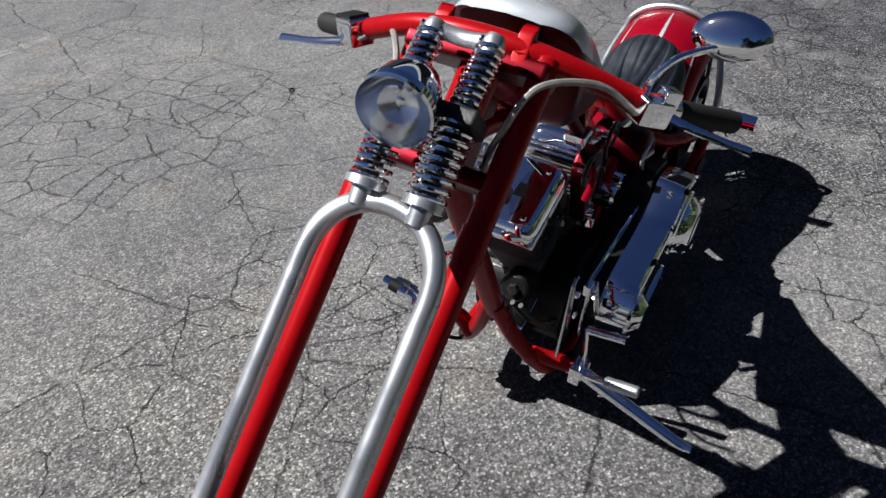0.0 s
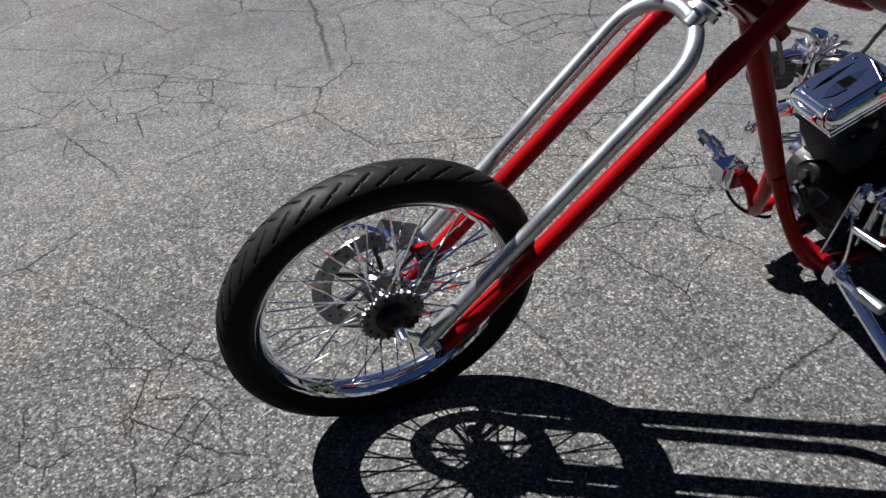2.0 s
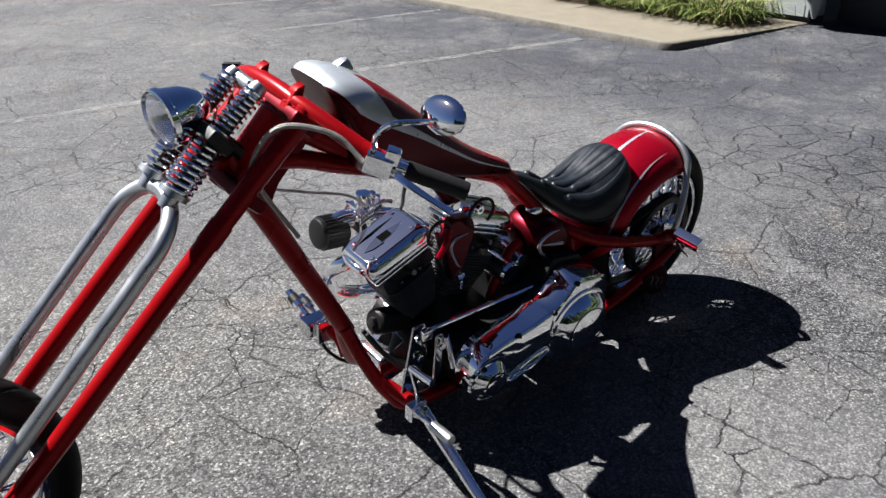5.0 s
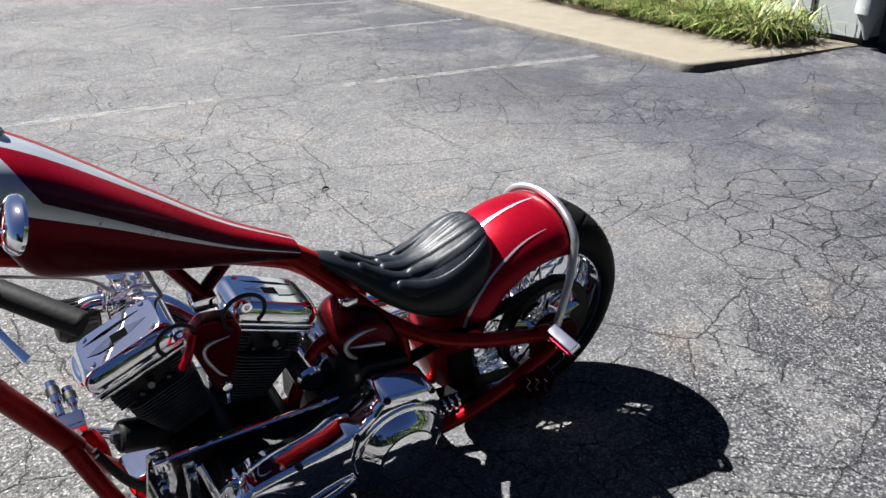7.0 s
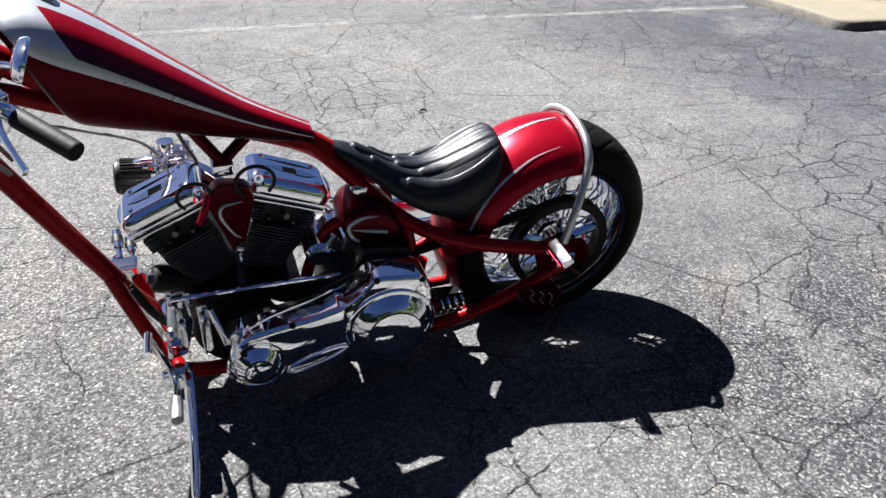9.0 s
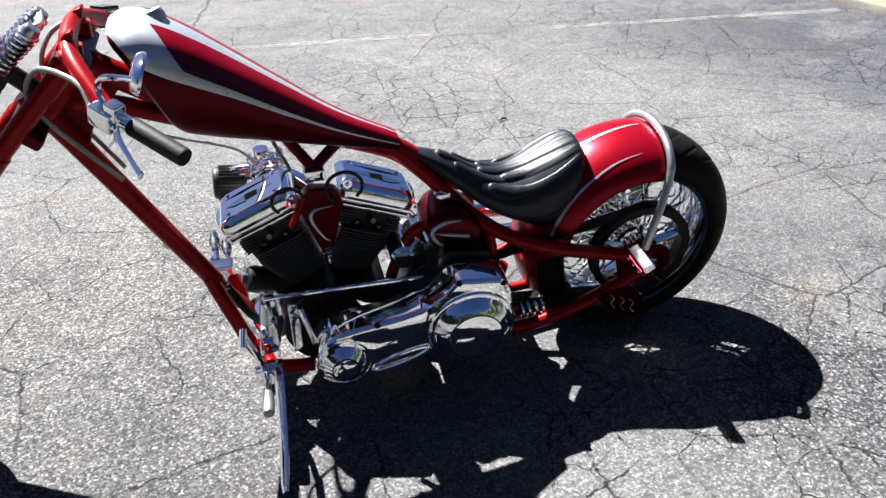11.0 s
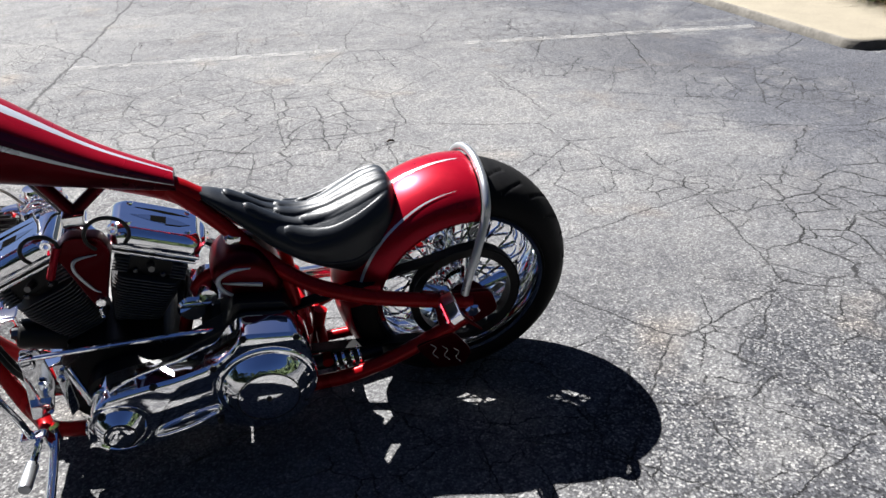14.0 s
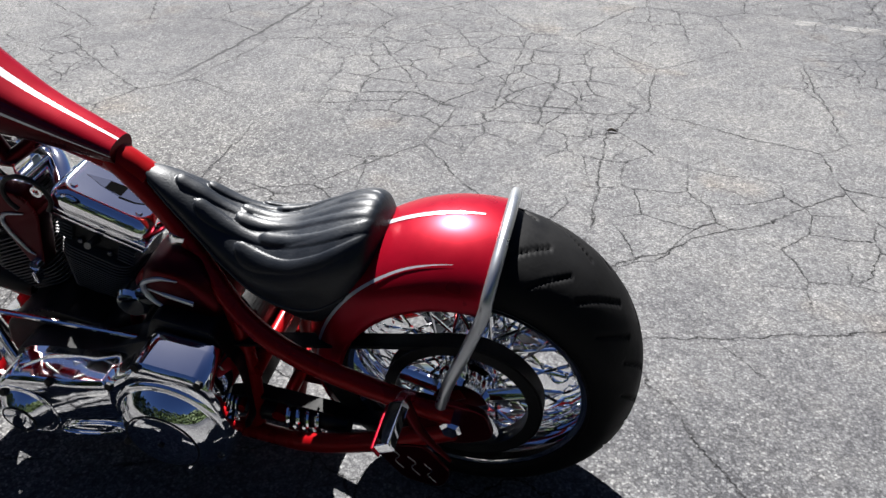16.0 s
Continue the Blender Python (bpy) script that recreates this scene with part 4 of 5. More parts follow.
def build_headlight():
    c = V(-1.522, 0.008, 1.016)
    ax = V(-1, -0.15, -0.08).normalized()
    shell = part("headlight", lathe([(0, -0.1), (0.018, -0.098), (0.036, -0.082), (0.049, -0.052), (0.055, -0.015), (0.058, -0.012), (0.058, 0.0), (0.054, 0.002), (0.053, -0.01)], c, ax, seg=48), CHROME, bike, "chrome bullet headlight")
    part("reflector", lathe([(0.053, -0.008), (0.045, -0.03), (0.028, -0.045), (0.0, -0.05)], c, ax, seg=48), LENSGREY, shell)
    part("bulb", lathe([(0, -0.05), (0.008, -0.048), (0.009, -0.025), (0, -0.018)], c, ax, seg=16), CHROME, shell)
    part("lens", lathe([(0, 0.01), (0.025, 0.007), (0.045, 0.0), (0.053, -0.006), (0.053, -0.008), (0.045, -0.003), (0.025, 0.004), (0, 0.007)], c, ax, seg=48), GLASS, shell, "clear glass lens")
    part("mount", tube([c - ax * 0.06 + V(0, 0, -0.045), c - ax * 0.07 + V(0.01, 0, -0.07), V(-1.45, 0, 0.97)], 0.012), BLACK, shell)


build_headlight()


# ---- handlebar and controls ----
def build_bars():
    pts = [V(-1.195, -0.262, 0.955), V(-1.225, -0.222, 0.975), V(-1.278, -0.11, 1.025), V(-1.29, 0, 1.04), V(-1.287, 0.11, 1.03), V(-1.262, 0.222, 0.986), V(-1.245, 0.262, 0.968)]
    bar = part("handlebar", tube(pts, 0.018, seg=14, n=6), FRAMERED, bike, "red painted handlebar")
    for s in (-1, 1):
        part("riser", tube([V(-1.287, s * 0.07, 1.0), V(-1.283, s * 0.07, 1.035)], 0.024, seg=16), FRAMERED, bar)
        part("riser_ear", prism(rounded([(-1.325, 1.012), (-1.278, 1.012), (-1.266, 1.066), (-1.286, 1.06)], 0.006), s * 0.07 - 0.013, s * 0.07 + 0.013, bevel=0.004), FRAMERED, bar, "pointed red riser clamp")
        a, b2 = (V(-1.195, -0.262, 0.955), V(-1.083, -0.362, 0.908)) if s < 0 else (V(-1.245, 0.262, 0.968), V(-1.18, 0.378, 0.932))
        d = (b2 - a).normalized()
        part("grip", tube([a + d * 0.03, a + d * 0.035, b2 - d * 0.004, b2], [0.016, 0.0185, 0.0185, 0.017], seg=20, smooth=False), GRIP, bar, "black rubber grip")
        part("grip_collar", tube([a + d * 0.012, a + d * 0.034], 0.017, seg=18), CHROME, bar, "chrome grip collar")
        q = Matrix.Translation(a - d * 0.012 + V(-0.012, 0, 0)) @ d.to_track_quat("X", "Z").to_matrix().to_4x4()
        part("lever_housing", box((0.055, 0.045, 0.042), q, bevel=0.006), CHROME, bar, "chrome control housing")
        if s < 0:
            part("reservoir", box((0.03, 0.03, 0.03), q @ Matrix.Translation((0.02, 0, 0.024)), bevel=0.005), CHROME, bar)
        else:
            res = part("reservoir", box((0.062, 0.042, 0.014), q @ Matrix.Translation((0.0, 0.0, 0.022)), bevel=0.006), CHROME, bar, "chrome brake fluid reservoir")
            part("reservoir_lid", box((0.056, 0.037, 0.006), q @ Matrix.Translation((0.0, 0.0, 0.0305)), bevel=0.002), BLACK, res, "black reservoir lid")
        p0 = a + d * 0.0 + V(-0.03, s * 0.02, -0.012)
        p1, p2, p3 = p0 + V(-0.004, s * 0.04, -0.012), p0 + V(0.02, s * 0.085, -0.03), p0 + V(0.036, s * 0.13, -0.036)
        if s < 0:
            p0, p3 = V(-1.2, -0.272, 0.948), V(-1.158, -0.405, 0.906)
            p1, p2 = p0.lerp(p3, 0.3) + V(-0.008, 0, 0.002), p0.lerp(p3, 0.7) + V(-0.004, 0, 0)
        else:
            p0, p3 = a + V(-0.03, 0.01, -0.012), V(-1.268, 0.412, 0.926)
            p1, p2 = p0.lerp(p3, 0.3) + V(-0.006, 0, 0), p0.lerp(p3, 0.65) + V(-0.004, 0, 0)
        part("lever", tube([p0, p1, p2, p3], [0.009, 0.008, 0.0065, 0.008], seg=10, flat=0.55), CHROME, bar, "chrome hand lever")
        # cable from the lever down to the frame
        part("cable", tube([a - d * 0.035 + V(-0.02, 0, -0.005), V(-1.265, s * 0.185, 1.0), V(-1.34, s * 0.12, 1.01), V(-1.385, s * 0.09, 0.95), V(-1.37, s * 0.06, 0.87), V(-1.27, s * 0.03, 0.7)], 0.0055, seg=8), HOSE, bar, "pale braided cable")


build_bars()


def build_mirror():
    stem = part("mirror_left", tube([V(-1.215, -0.24, 0.975), V(-1.218, -0.248, 1.01), V(-1.2, -0.27, 1.038), V(-1.16, -0.295, 1.043), V(-1.14, -0.318, 1.048), V(-1.13, -0.326, 1.06)], 0.006, seg=10), CHROME, bike, "chrome mirror on a curved stem")
    stem.name = "mirror"
    # teardrop shell, glass towards the rider
    zc = V(-0.92, 0.0, 0.39).normalized()
    xc = (V(0.06, 1, -0.12) - zc * V(0.06, 1, -0.12).dot(zc)).normalized()
    yc = zc.cross(xc)
    bm = lathe([(0, 0.015), (0.35, 0.0145), (0.65, 0.012), (0.88, 0.007), (1.0, -0.002), (0.97, -0.007), (0.9, -0.006), (0, -0.006)], (0, 0, 0), (0, 0, 1), seg=40)
    m = Matrix.Translation((-1.129, -0.327, 1.062)) @ Matrix((xc, yc, zc)).transposed().to_4x4() @ Matrix.Diagonal((0.058, 0.036, 1, 1))
    bmesh.ops.transform(bm, matrix=m, verts=bm.verts)
    part("mirror_shell", bm, CHROME, stem, "chrome oval mirror shell")


build_mirror()


# ---- fuel tank ----
T_TOP = [(-0.632, 0.712), (-0.769, 0.79), (-0.889, 0.88), (-0.998, 0.965), (-1.07, 1.018), (-1.13, 1.052), (-1.185, 1.063), (-1.215, 1.05)]
T_LOW = [(-0.632, 0.674), (-0.755, 0.706), (-0.86, 0.738), (-0.955, 0.768), (-1.05, 0.796), (-1.115, 0.824), (-1.146, 0.885), (-1.19, 0.987)]
T_WID = [0.034, 0.05, 0.075, 0.097, 0.113, 0.122, 0.118, 0.085]
T_SEC = [(0, 0), (0.5, 0.0), (0.78, 0.07), (0.93, 0.3), (1.0, 0.56), (0.93, 0.77), (0.7, 0.915), (0.37, 0.975), (0, 1.0)]


def sample(table, u):
    """Smooth value of a table at u in 0..1."""
    pts = [Vector(p) if isinstance(p, tuple) else Vector((p, 0)) for p in table]
    n = len(pts) - 1
    k = min(int(u * n), n - 1)
    t = u * n - k
    p1, p2 = pts[k], pts[k + 1]
    p0 = pts[k - 1] if k else 2 * p1 - p2
    p3 = pts[k + 2] if k + 2 <= n else 2 * p2 - p1
    return 0.5 * ((2 * p1) + (p2 - p0) * t + (2 * p0 - 5 * p1 + 4 * p2 - p3) * t * t + (3 * p1 - p0 - 3 * p2 + p3) * t ** 3)


def tank_point(u, v, side=-1, lift=0.0):
    """A point of the tank's skin: u from tail to nose, v from the belly to the ridge."""
    lo, hi, w = sample(T_LOW, u), sample(T_TOP, u), sample(T_WID, u)[0]
    s = sample(T_SEC, v)
    x, z = lo[0] + (hi[0] - lo[0]) * s[1], lo[1] + (hi[1] - lo[1]) * s[1]
    return V(x, side * (w + lift) * s[0], z)


def build_tank():
    nu = 200
    rings = []
    for i in range(nu + 1):
        u = i / nu
        vb = 0.50 + 0.05 * min(1, u / 0.85) + 0.2 * max(0, (u - 0.84) / 0.16)
        vs = max(0.52 + 0.05 * min(1, u / 0.85) + 0.085 * u, vb + 0.02)
        vp = max(0.6 + 0.05 * min(1, u / 0.85) + 0.1 * u, vs + 0.02)
        vt = max(0.975 - 0.12 * u, vp + 0.03)
        left = [k / 14 * vb for k in range(15)] + [vb + (vs - vb) * k / 3 for k in range(1, 4)] + [vs + (vp - vs) * k / 3 for k in range(1, 4)] + [vp + (vt - vp) * k / 6 for k in range(1, 7)] + [vt + (1 - vt) * k / 4 for k in range(1, 5)]
        lean = math.exp(-((u - 0.6) / 0.12) ** 2)
        along = [u + lean * 0.013 * min(9, max(0, k - 17)) for k in range(len(left))]
        ring = [tank_point(w, v, -1) for w, v in zip(along, left)] + [tank_point(w, v, 1) for w, v in zip(along[-2:0:-1], left[-2:0:-1])]
        rings.append(ring)
    n = len(rings[0])

    def kind(i, j):
        k = j if j < 30 else n - 1 - j
        u = i / nu
        if k < 14:
            return 1
        if k < 17:
            return 0
        if k < 20:
            return (2 if k < 19 else 4) if u < 0.6 else 0
        if k < 26:
            return (4 if k < 21 else 3) if u < 0.6 else 0
        return 0
    bm = loft(rings, mats=kind)
    for f in bm.faces:
        if len(f.verts) > 4:
            f.material_index = 1
    tank = part("fuel_tank", bm, [SILVER, DEEPSHADE, PURPLE, RED, FADE], bike, "long stretched fuel tank, silver with red scallop panels", 60)
    p = tank_point(0.7, 0.95, 1)
    part("fuel_cap", lathe([(0, 0.012), (0.014, 0.0115), (0.019, 0.009), (0.021, 0.004), (0.022, 0.0), (0.022, -0.015), (0, -0.015)], p, (-0.4, 0.25, 1), seg=32), ALU, tank, "round satin metal fuel cap")


build_tank()


# ---- rear fender ----
def fender_point(t, s, lift=0.0):
    """t: angle round the wheel (90 is up); s: -1 to 1 across, over the crown and down the sides."""
    a = radians(t)
    q = min(abs(s), 1.0) * math.pi / 2
    y = 0.138 * math.sin(q) * (1 + lift / 0.138)
    r = 0.226 + 0.093 * math.cos(q) + lift
    return REAR + V(r * math.cos(a), math.copysign(y, s), r * math.sin(a))


F0, F1 = 207, 82


def build_fender():
    rings = []
    n, m = 56, 48
    for i in range(n + 1):
        t = F0 + (F1 - F0) * i / n
        reach = 1 - 0.5 * min(1, max(0, (t - 168) / 12))   # no side skirts below the rail
        out = [fender_point(t, reach * (-1 + 2 * j / m)) for j in range(m + 1)]
        inn = [fender_point(t, reach * (1 - 2 * j / m), -0.004) for j in range(m + 1)]
        rings.append(out + inn)
    fender = part("rear_fender", loft(rings), RED, bike, "rounded red rear fender with silver scallop stripes", 50)

    def stripe(path, width, mat=SILVER):
        """A painted band on the fender: (angle, across) pairs and a half-width for each."""
        c = curve_points([(a, b2, 0) for a, b2 in path], 8)
        bm = bmesh.new()
        prev = None
        for k, p in enumerate(c):
            f = k / (len(c) - 1) * (len(width) - 1)
            i = min(int(f), len(width) - 2)
            w = width[i] * (1 - (f - i)) + width[i + 1] * (f - i)
            q = c[min(k + 1, len(c) - 1)] - c[max(k - 1, 0)]
            # across the band, in metres on the skin
            d = V(q.x * -0.0062, q.y * 0.3, 0).normalized()
            o = V(-d.y, d.x, 0)
            da, ds = o.x * w / -0.0062, o.y * w / 0.3
            row = [bm.verts.new(fender_point(p.x + da * g, p.y + ds * g, 0.0012)) for g in (-1, -0.33, 0.33, 1)]
            if prev:
                for j in range(3):
                    bm.faces.new((prev[j], prev[j + 1], row[j + 1], row[j]))
            prev = row
        part("stripe", bm, mat, fender, "silver painted scallop stripe", 60)
    stripe([(122, 0.0), (112, 0.0), (100, 0.01), (87, 0.03)], [0.0075, 0.0075, 0.006, 0.002])
    for s in (-1, 1):
        stripe([(170, 0.67 * s), (156, 0.645 * s), (142, 0.625 * s), (122, 0.575 * s), (109, 0.53 * s), (93, 0.5 * s)], [0.006, 0.007, 0.006, 0.005, 0.0035, 0.0005])
    # polished bar over the tail, down to the axle plates
    hoop = [fender_point(80, -k, 0.01) for k in (0.98, 0.75, 0.5, 0.25, 0)]
    half = [V(-0.018, -0.192, 0.375), V(-0.004, -0.187, 0.43), V(0.02, -0.172, 0.49)] + hoop[:-1]
    part("fender_bar", tube(half + hoop[-1:] + mirror_y(half)[::-1], 0.0105, seg=14, n=6), ALU, bike, "polished aluminium bar over the fender tail")


build_fender()


# ---- seat ----
S_TOP = [(-0.592, 0.664), (-0.55, 0.65), (-0.5, 0.626), (-0.44, 0.59), (-0.38, 0.574), (-0.32, 0.584), (-0.26, 0.612), (-0.208, 0.636), (-0.168, 0.642), (-0.146, 0.612)]
S_LOW = [(-0.588, 0.652), (-0.55, 0.614), (-0.5, 0.56), (-0.44, 0.508), (-0.38, 0.47), (-0.32, 0.437), (-0.272, 0.415), (-0.234, 0.435), (-0.198, 0.485), (-0.162, 0.545)]
S_WID = [0.018, 0.038, 0.056, 0.08, 0.102, 0.116, 0.12, 0.116, 0.1, 0.068]


def build_seat():
    """A low saddle with tooled flames that sweep back."""
    nu, nv = 240, 360
    fingers = [(0.0, 0.14, 0.017)]
    for c, u0, w in ((0.52, 0.23, 0.016), (0.2, 0.35, 0.015), (0.8, 0.38, 0.015), (0.47, 0.45, 0.013)):
        fingers += [(c, u0, w), (-c, u0, w)]

    def relief(u, y, half):
        """Raised flame tongues with round front ends that flow back and draw together."""
        h = 0.0
        for c, u0, w in fingers:
            if u0 < u < 0.93:
                f = (u - u0) / (0.93 - u0)
                cc = c * (1 - 0.12 * f) + 0.06 * math.copysign(1, c) * math.sin(9 * u + 2 * abs(c)) * (abs(c) > 0.01)
                ww = w / half * (0.6 + 0.45 * math.exp(-((u - u0 - 0.05) / 0.09) ** 2))
                d = math.hypot((y - cc) / ww, max(0.0, 1 - (u - u0) / 0.035))
                if d < 1:
                    h = max(h, (0.0032 + 0.0068 * math.exp(-((u - u0) / 0.14) ** 2)) * (1 - d * d) ** 0.5 * min(1, (0.93 - u) / 0.13))
        return h
    rings = []
    for i in range(nu + 1):
        u = i / nu
        lo, hi, w = sample(S_LOW, u), sample(S_TOP, u), sample(S_WID, u)[0]
        ring = []
        for j in range(nv):
            a = 2 * math.pi * j / nv
            y = math.copysign(abs(math.sin(a)) ** 0.75, math.sin(a))
            c = math.cos(a)
            if c > 0:
                z = hi[1] - 0.006 * u - 0.034 * y * y * min(1, 2.2 * u) - 0.008 * (1 - abs(c) ** 0.9) - 0.3 * (hi[1] - lo[1]) * (1 - abs(c) ** 0.6) + relief(u, y, w) * abs(c) ** 0.4
                x = hi[0] + (lo[0] - hi[0]) * 0.3 * (1 - abs(c) ** 0.6)
            else:
                z = lo[1] + 0.3 * (hi[1] - lo[1]) * 0 + (1 - abs(c) ** 0.5) * ((hi[1] - lo[1]) * 0.7 - 0.008 - 0.006 * u - 0.034 * min(1, 2.2 * u))
                x = lo[0] + (hi[0] - lo[0]) * 0.7 * (1 - abs(c) ** 0.5)
            ring.append(V(x, w * y, z))
        rings.append(ring)
    seat = part("seat", loft(rings), LEATHER, bike, "black leather saddle tooled with flames", 70)
    edge = []
    for i in range(6, nu - 2, 6):
        edge.append(rings[i][nv * 3 // 4 - 5])
    part("piping", tube(edge, 0.0035, seg=8, n=2), LEATHER, seat)
    part("piping", tube(mirror_y(edge), 0.0035, seg=8, n=2), LEATHER, seat)


build_seat()


# ---- engine ----
BANK = V(-0.846, 0.026, 0.205)   # where the two cylinder axes meet


def build_cylinder(tilt, name):
    """One cylinder of the V-twin with its head and chrome rocker cover."""
    m = Matrix.Translation(BANK) @ Matrix.Rotation(radians(tilt), 4, "Y")

    def at(x, y, z):
        return m @ V(x, y, z)

    def slab(sx, sy, z0, z1, bevel, bm=None, x=0.0):
        return box((sx, sy, z1 - z0), m @ Matrix.Translation((x, 0, (z0 + z1) / 2)), bm, bevel)

    cyl = part(name, tube([at(0, 0, 0.1), at(0, 0, 0.3)], 0.056, seg=32), BLACK, engine, "black finned engine cylinder")
    fin = None
    for k in range(18):
        z = 0.14 + k * 0.0085
        if fin is None:
            one = prism(rounded([(-0.074, -0.076), (0.074, -0.076), (0.074, 0.076), (-0.074, 0.076)], 0.035, 5), -0.0018, 0.0018, bevel=0.0008, seg=1)
            bmesh.ops.rotate(one, verts=one.verts, cent=(0, 0, 0), matrix=Matrix.Rotation(radians(90), 3, "X"))
            fin = part("cooling_fin", one, FIN, cyl, "dark grey cooling fin", 36)
            ob = fin
        else:
            ob = new("cooling_fin", fin.data)
            ob.parent = cyl
        k2 = 0.72 + 0.3 * min(1, k / 13)
        ob.matrix_basis = m @ Matrix.Translation((0, 0, z)) @ Matrix.Diagonal((k2, k2, 1, 1))
    bm = slab(0.15, 0.13, 0.296, 0.346, 0.012)
    head_fin = None
    for k in range(10):
        if head_fin is None:
            head_fin = part("head_fin", box((0.034, 0.148, 0.0035), V(0, 0, 0), bevel=0.001, seg=1), FIN, cyl, "short cooling fin on the head")
        ob = head_fin if k == 0 else new("head_fin", head_fin.data)
        ob.parent = cyl
        ob.matrix_basis = m @ Matrix.Translation((-0.063 if k % 2 else 0.063, 0, 0.302 + 0.0085 * (k // 2)))
    part("cylinder_head", bm, BLACK, cyl, "black cylinder head")
    out_side = m.to_3x3() @ V(0, -1, 0)
    bolts([at(x, -0.066, 0.306) for x in (-0.03, 0.03)], out_side, 0.006, 0.008, cyl, DULL, "head_bolt")
    part("spark_plug", tube([at(0.0, -0.06, 0.322), at(0.0, -0.1, 0.336)], [0.009, 0.007], seg=12), DULL, cyl, "spark plug with its cap")
    part("rocker_base", slab(0.19, 0.146, 0.3465, 0.3535, 0.002), CHROME, cyl, "chrome rocker box ledge")
    part("gasket", slab(0.184, 0.142, 0.354, 0.359, 0.001), BLACK, cyl)
    part("rocker_base", slab(0.198, 0.15, 0.3595, 0.37, 0.003), CHROME, cyl, "chrome rocker box ledge")
    # lid: a tapering block with a rolled front lip
    f = 1 if tilt < 0 else -1
    rings = []
    for z, kx, ky in ((0.3705, 0.202, 0.15), (0.384, 0.204, 0.152), (0.396, 0.198, 0.144), (0.4045, 0.184, 0.128), (0.4095, 0.172, 0.116), (0.4115, 0.162, 0.106)):
        pts = rounded([(-kx / 2, -ky / 2), (kx / 2, -ky / 2), (kx / 2, ky / 2), (-kx / 2, ky / 2)], 0.03, 5)
        rings.append([at(x, y, z) for x, y in pts])
    cover = loft(rings)
    tube([at(-0.088 * f, -0.052, 0.383), at(-0.098 * f, -0.03, 0.386), at(-0.101 * f, 0, 0.387), at(-0.098 * f, 0.03, 0.386), at(-0.088 * f, 0.052, 0.383)], 0.013, cover, 12)
    part("rocker_cover", cover, CHROME, cyl, "polished chrome rocker cover")
    # openings in the lid as thin plates, their shade in black: a spear with a square window, and a long spindle slot
    f = 1 if tilt < 0 else -1

    def spear(pts, z0, z1):
        one = bmesh.new()
        a = [one.verts.new(at(x * f, y, z0)) for x, y in pts]
        b2 = [one.verts.new(at(x * f, y, z1)) for x, y in pts]
        for k in range(len(pts)):
            one.faces.new((a[k], a[(k + 1) % len(pts)], b2[(k + 1) % len(pts)], b2[k]))
        one.faces.new(b2)
        one.faces.new(a[::-1])
        return one
    part("spear_floor", spear([(-0.068, -0.012), (-0.045, -0.021), (-0.014, -0.0235), (0.022, -0.0175), (0.062, -0.004), (0.02, 0.006), (-0.014, 0.008), (-0.045, 0.0)], 0.4119, 0.4122), SMOKE, cyl, "spear-shaped polished recess")
    part("lid_window", spear([(-0.016, -0.021), (0.018, -0.018), (0.018, 0.004), (-0.016, 0.007)], 0.4123, 0.4126), RECESSDARK, cyl, "black plate for the dark of a square opening")
    part("recess_edge_shade", spear([(-0.07, -0.012), (-0.045, -0.0245), (-0.014, -0.027), (-0.014, -0.0235), (-0.045, -0.021)], 0.4119, 0.4124), RECESSDARK, cyl)
    part("lid_slot", spear([(-0.07, 0.024), (-0.02, 0.0215), (0.056, 0.029), (0.01, 0.0325), (-0.03, 0.031)], 0.4119, 0.4123), RECESSDARK, cyl, "black plate for the dark of a long spindle slot")
    up = m.to_3x3() @ V(0, 0, 1)
    bolts([at(x, y, 0.4065) for x in (-0.064, 0.064) for y in (-0.042, 0.042)], up, 0.0065, 0.0085, cyl, CHROME)
    # cylinder base flange
    part("base_flange", slab(0.12, 0.13, 0.122, 0.14, 0.005), DULL, cyl)


engine = new("engine")
engine.parent = bike
tagged(engine, "chrome and black V-twin engine")
build_cylinder(-22.5, "front_cylinder")
build_cylinder(22.5, "rear_cylinder")


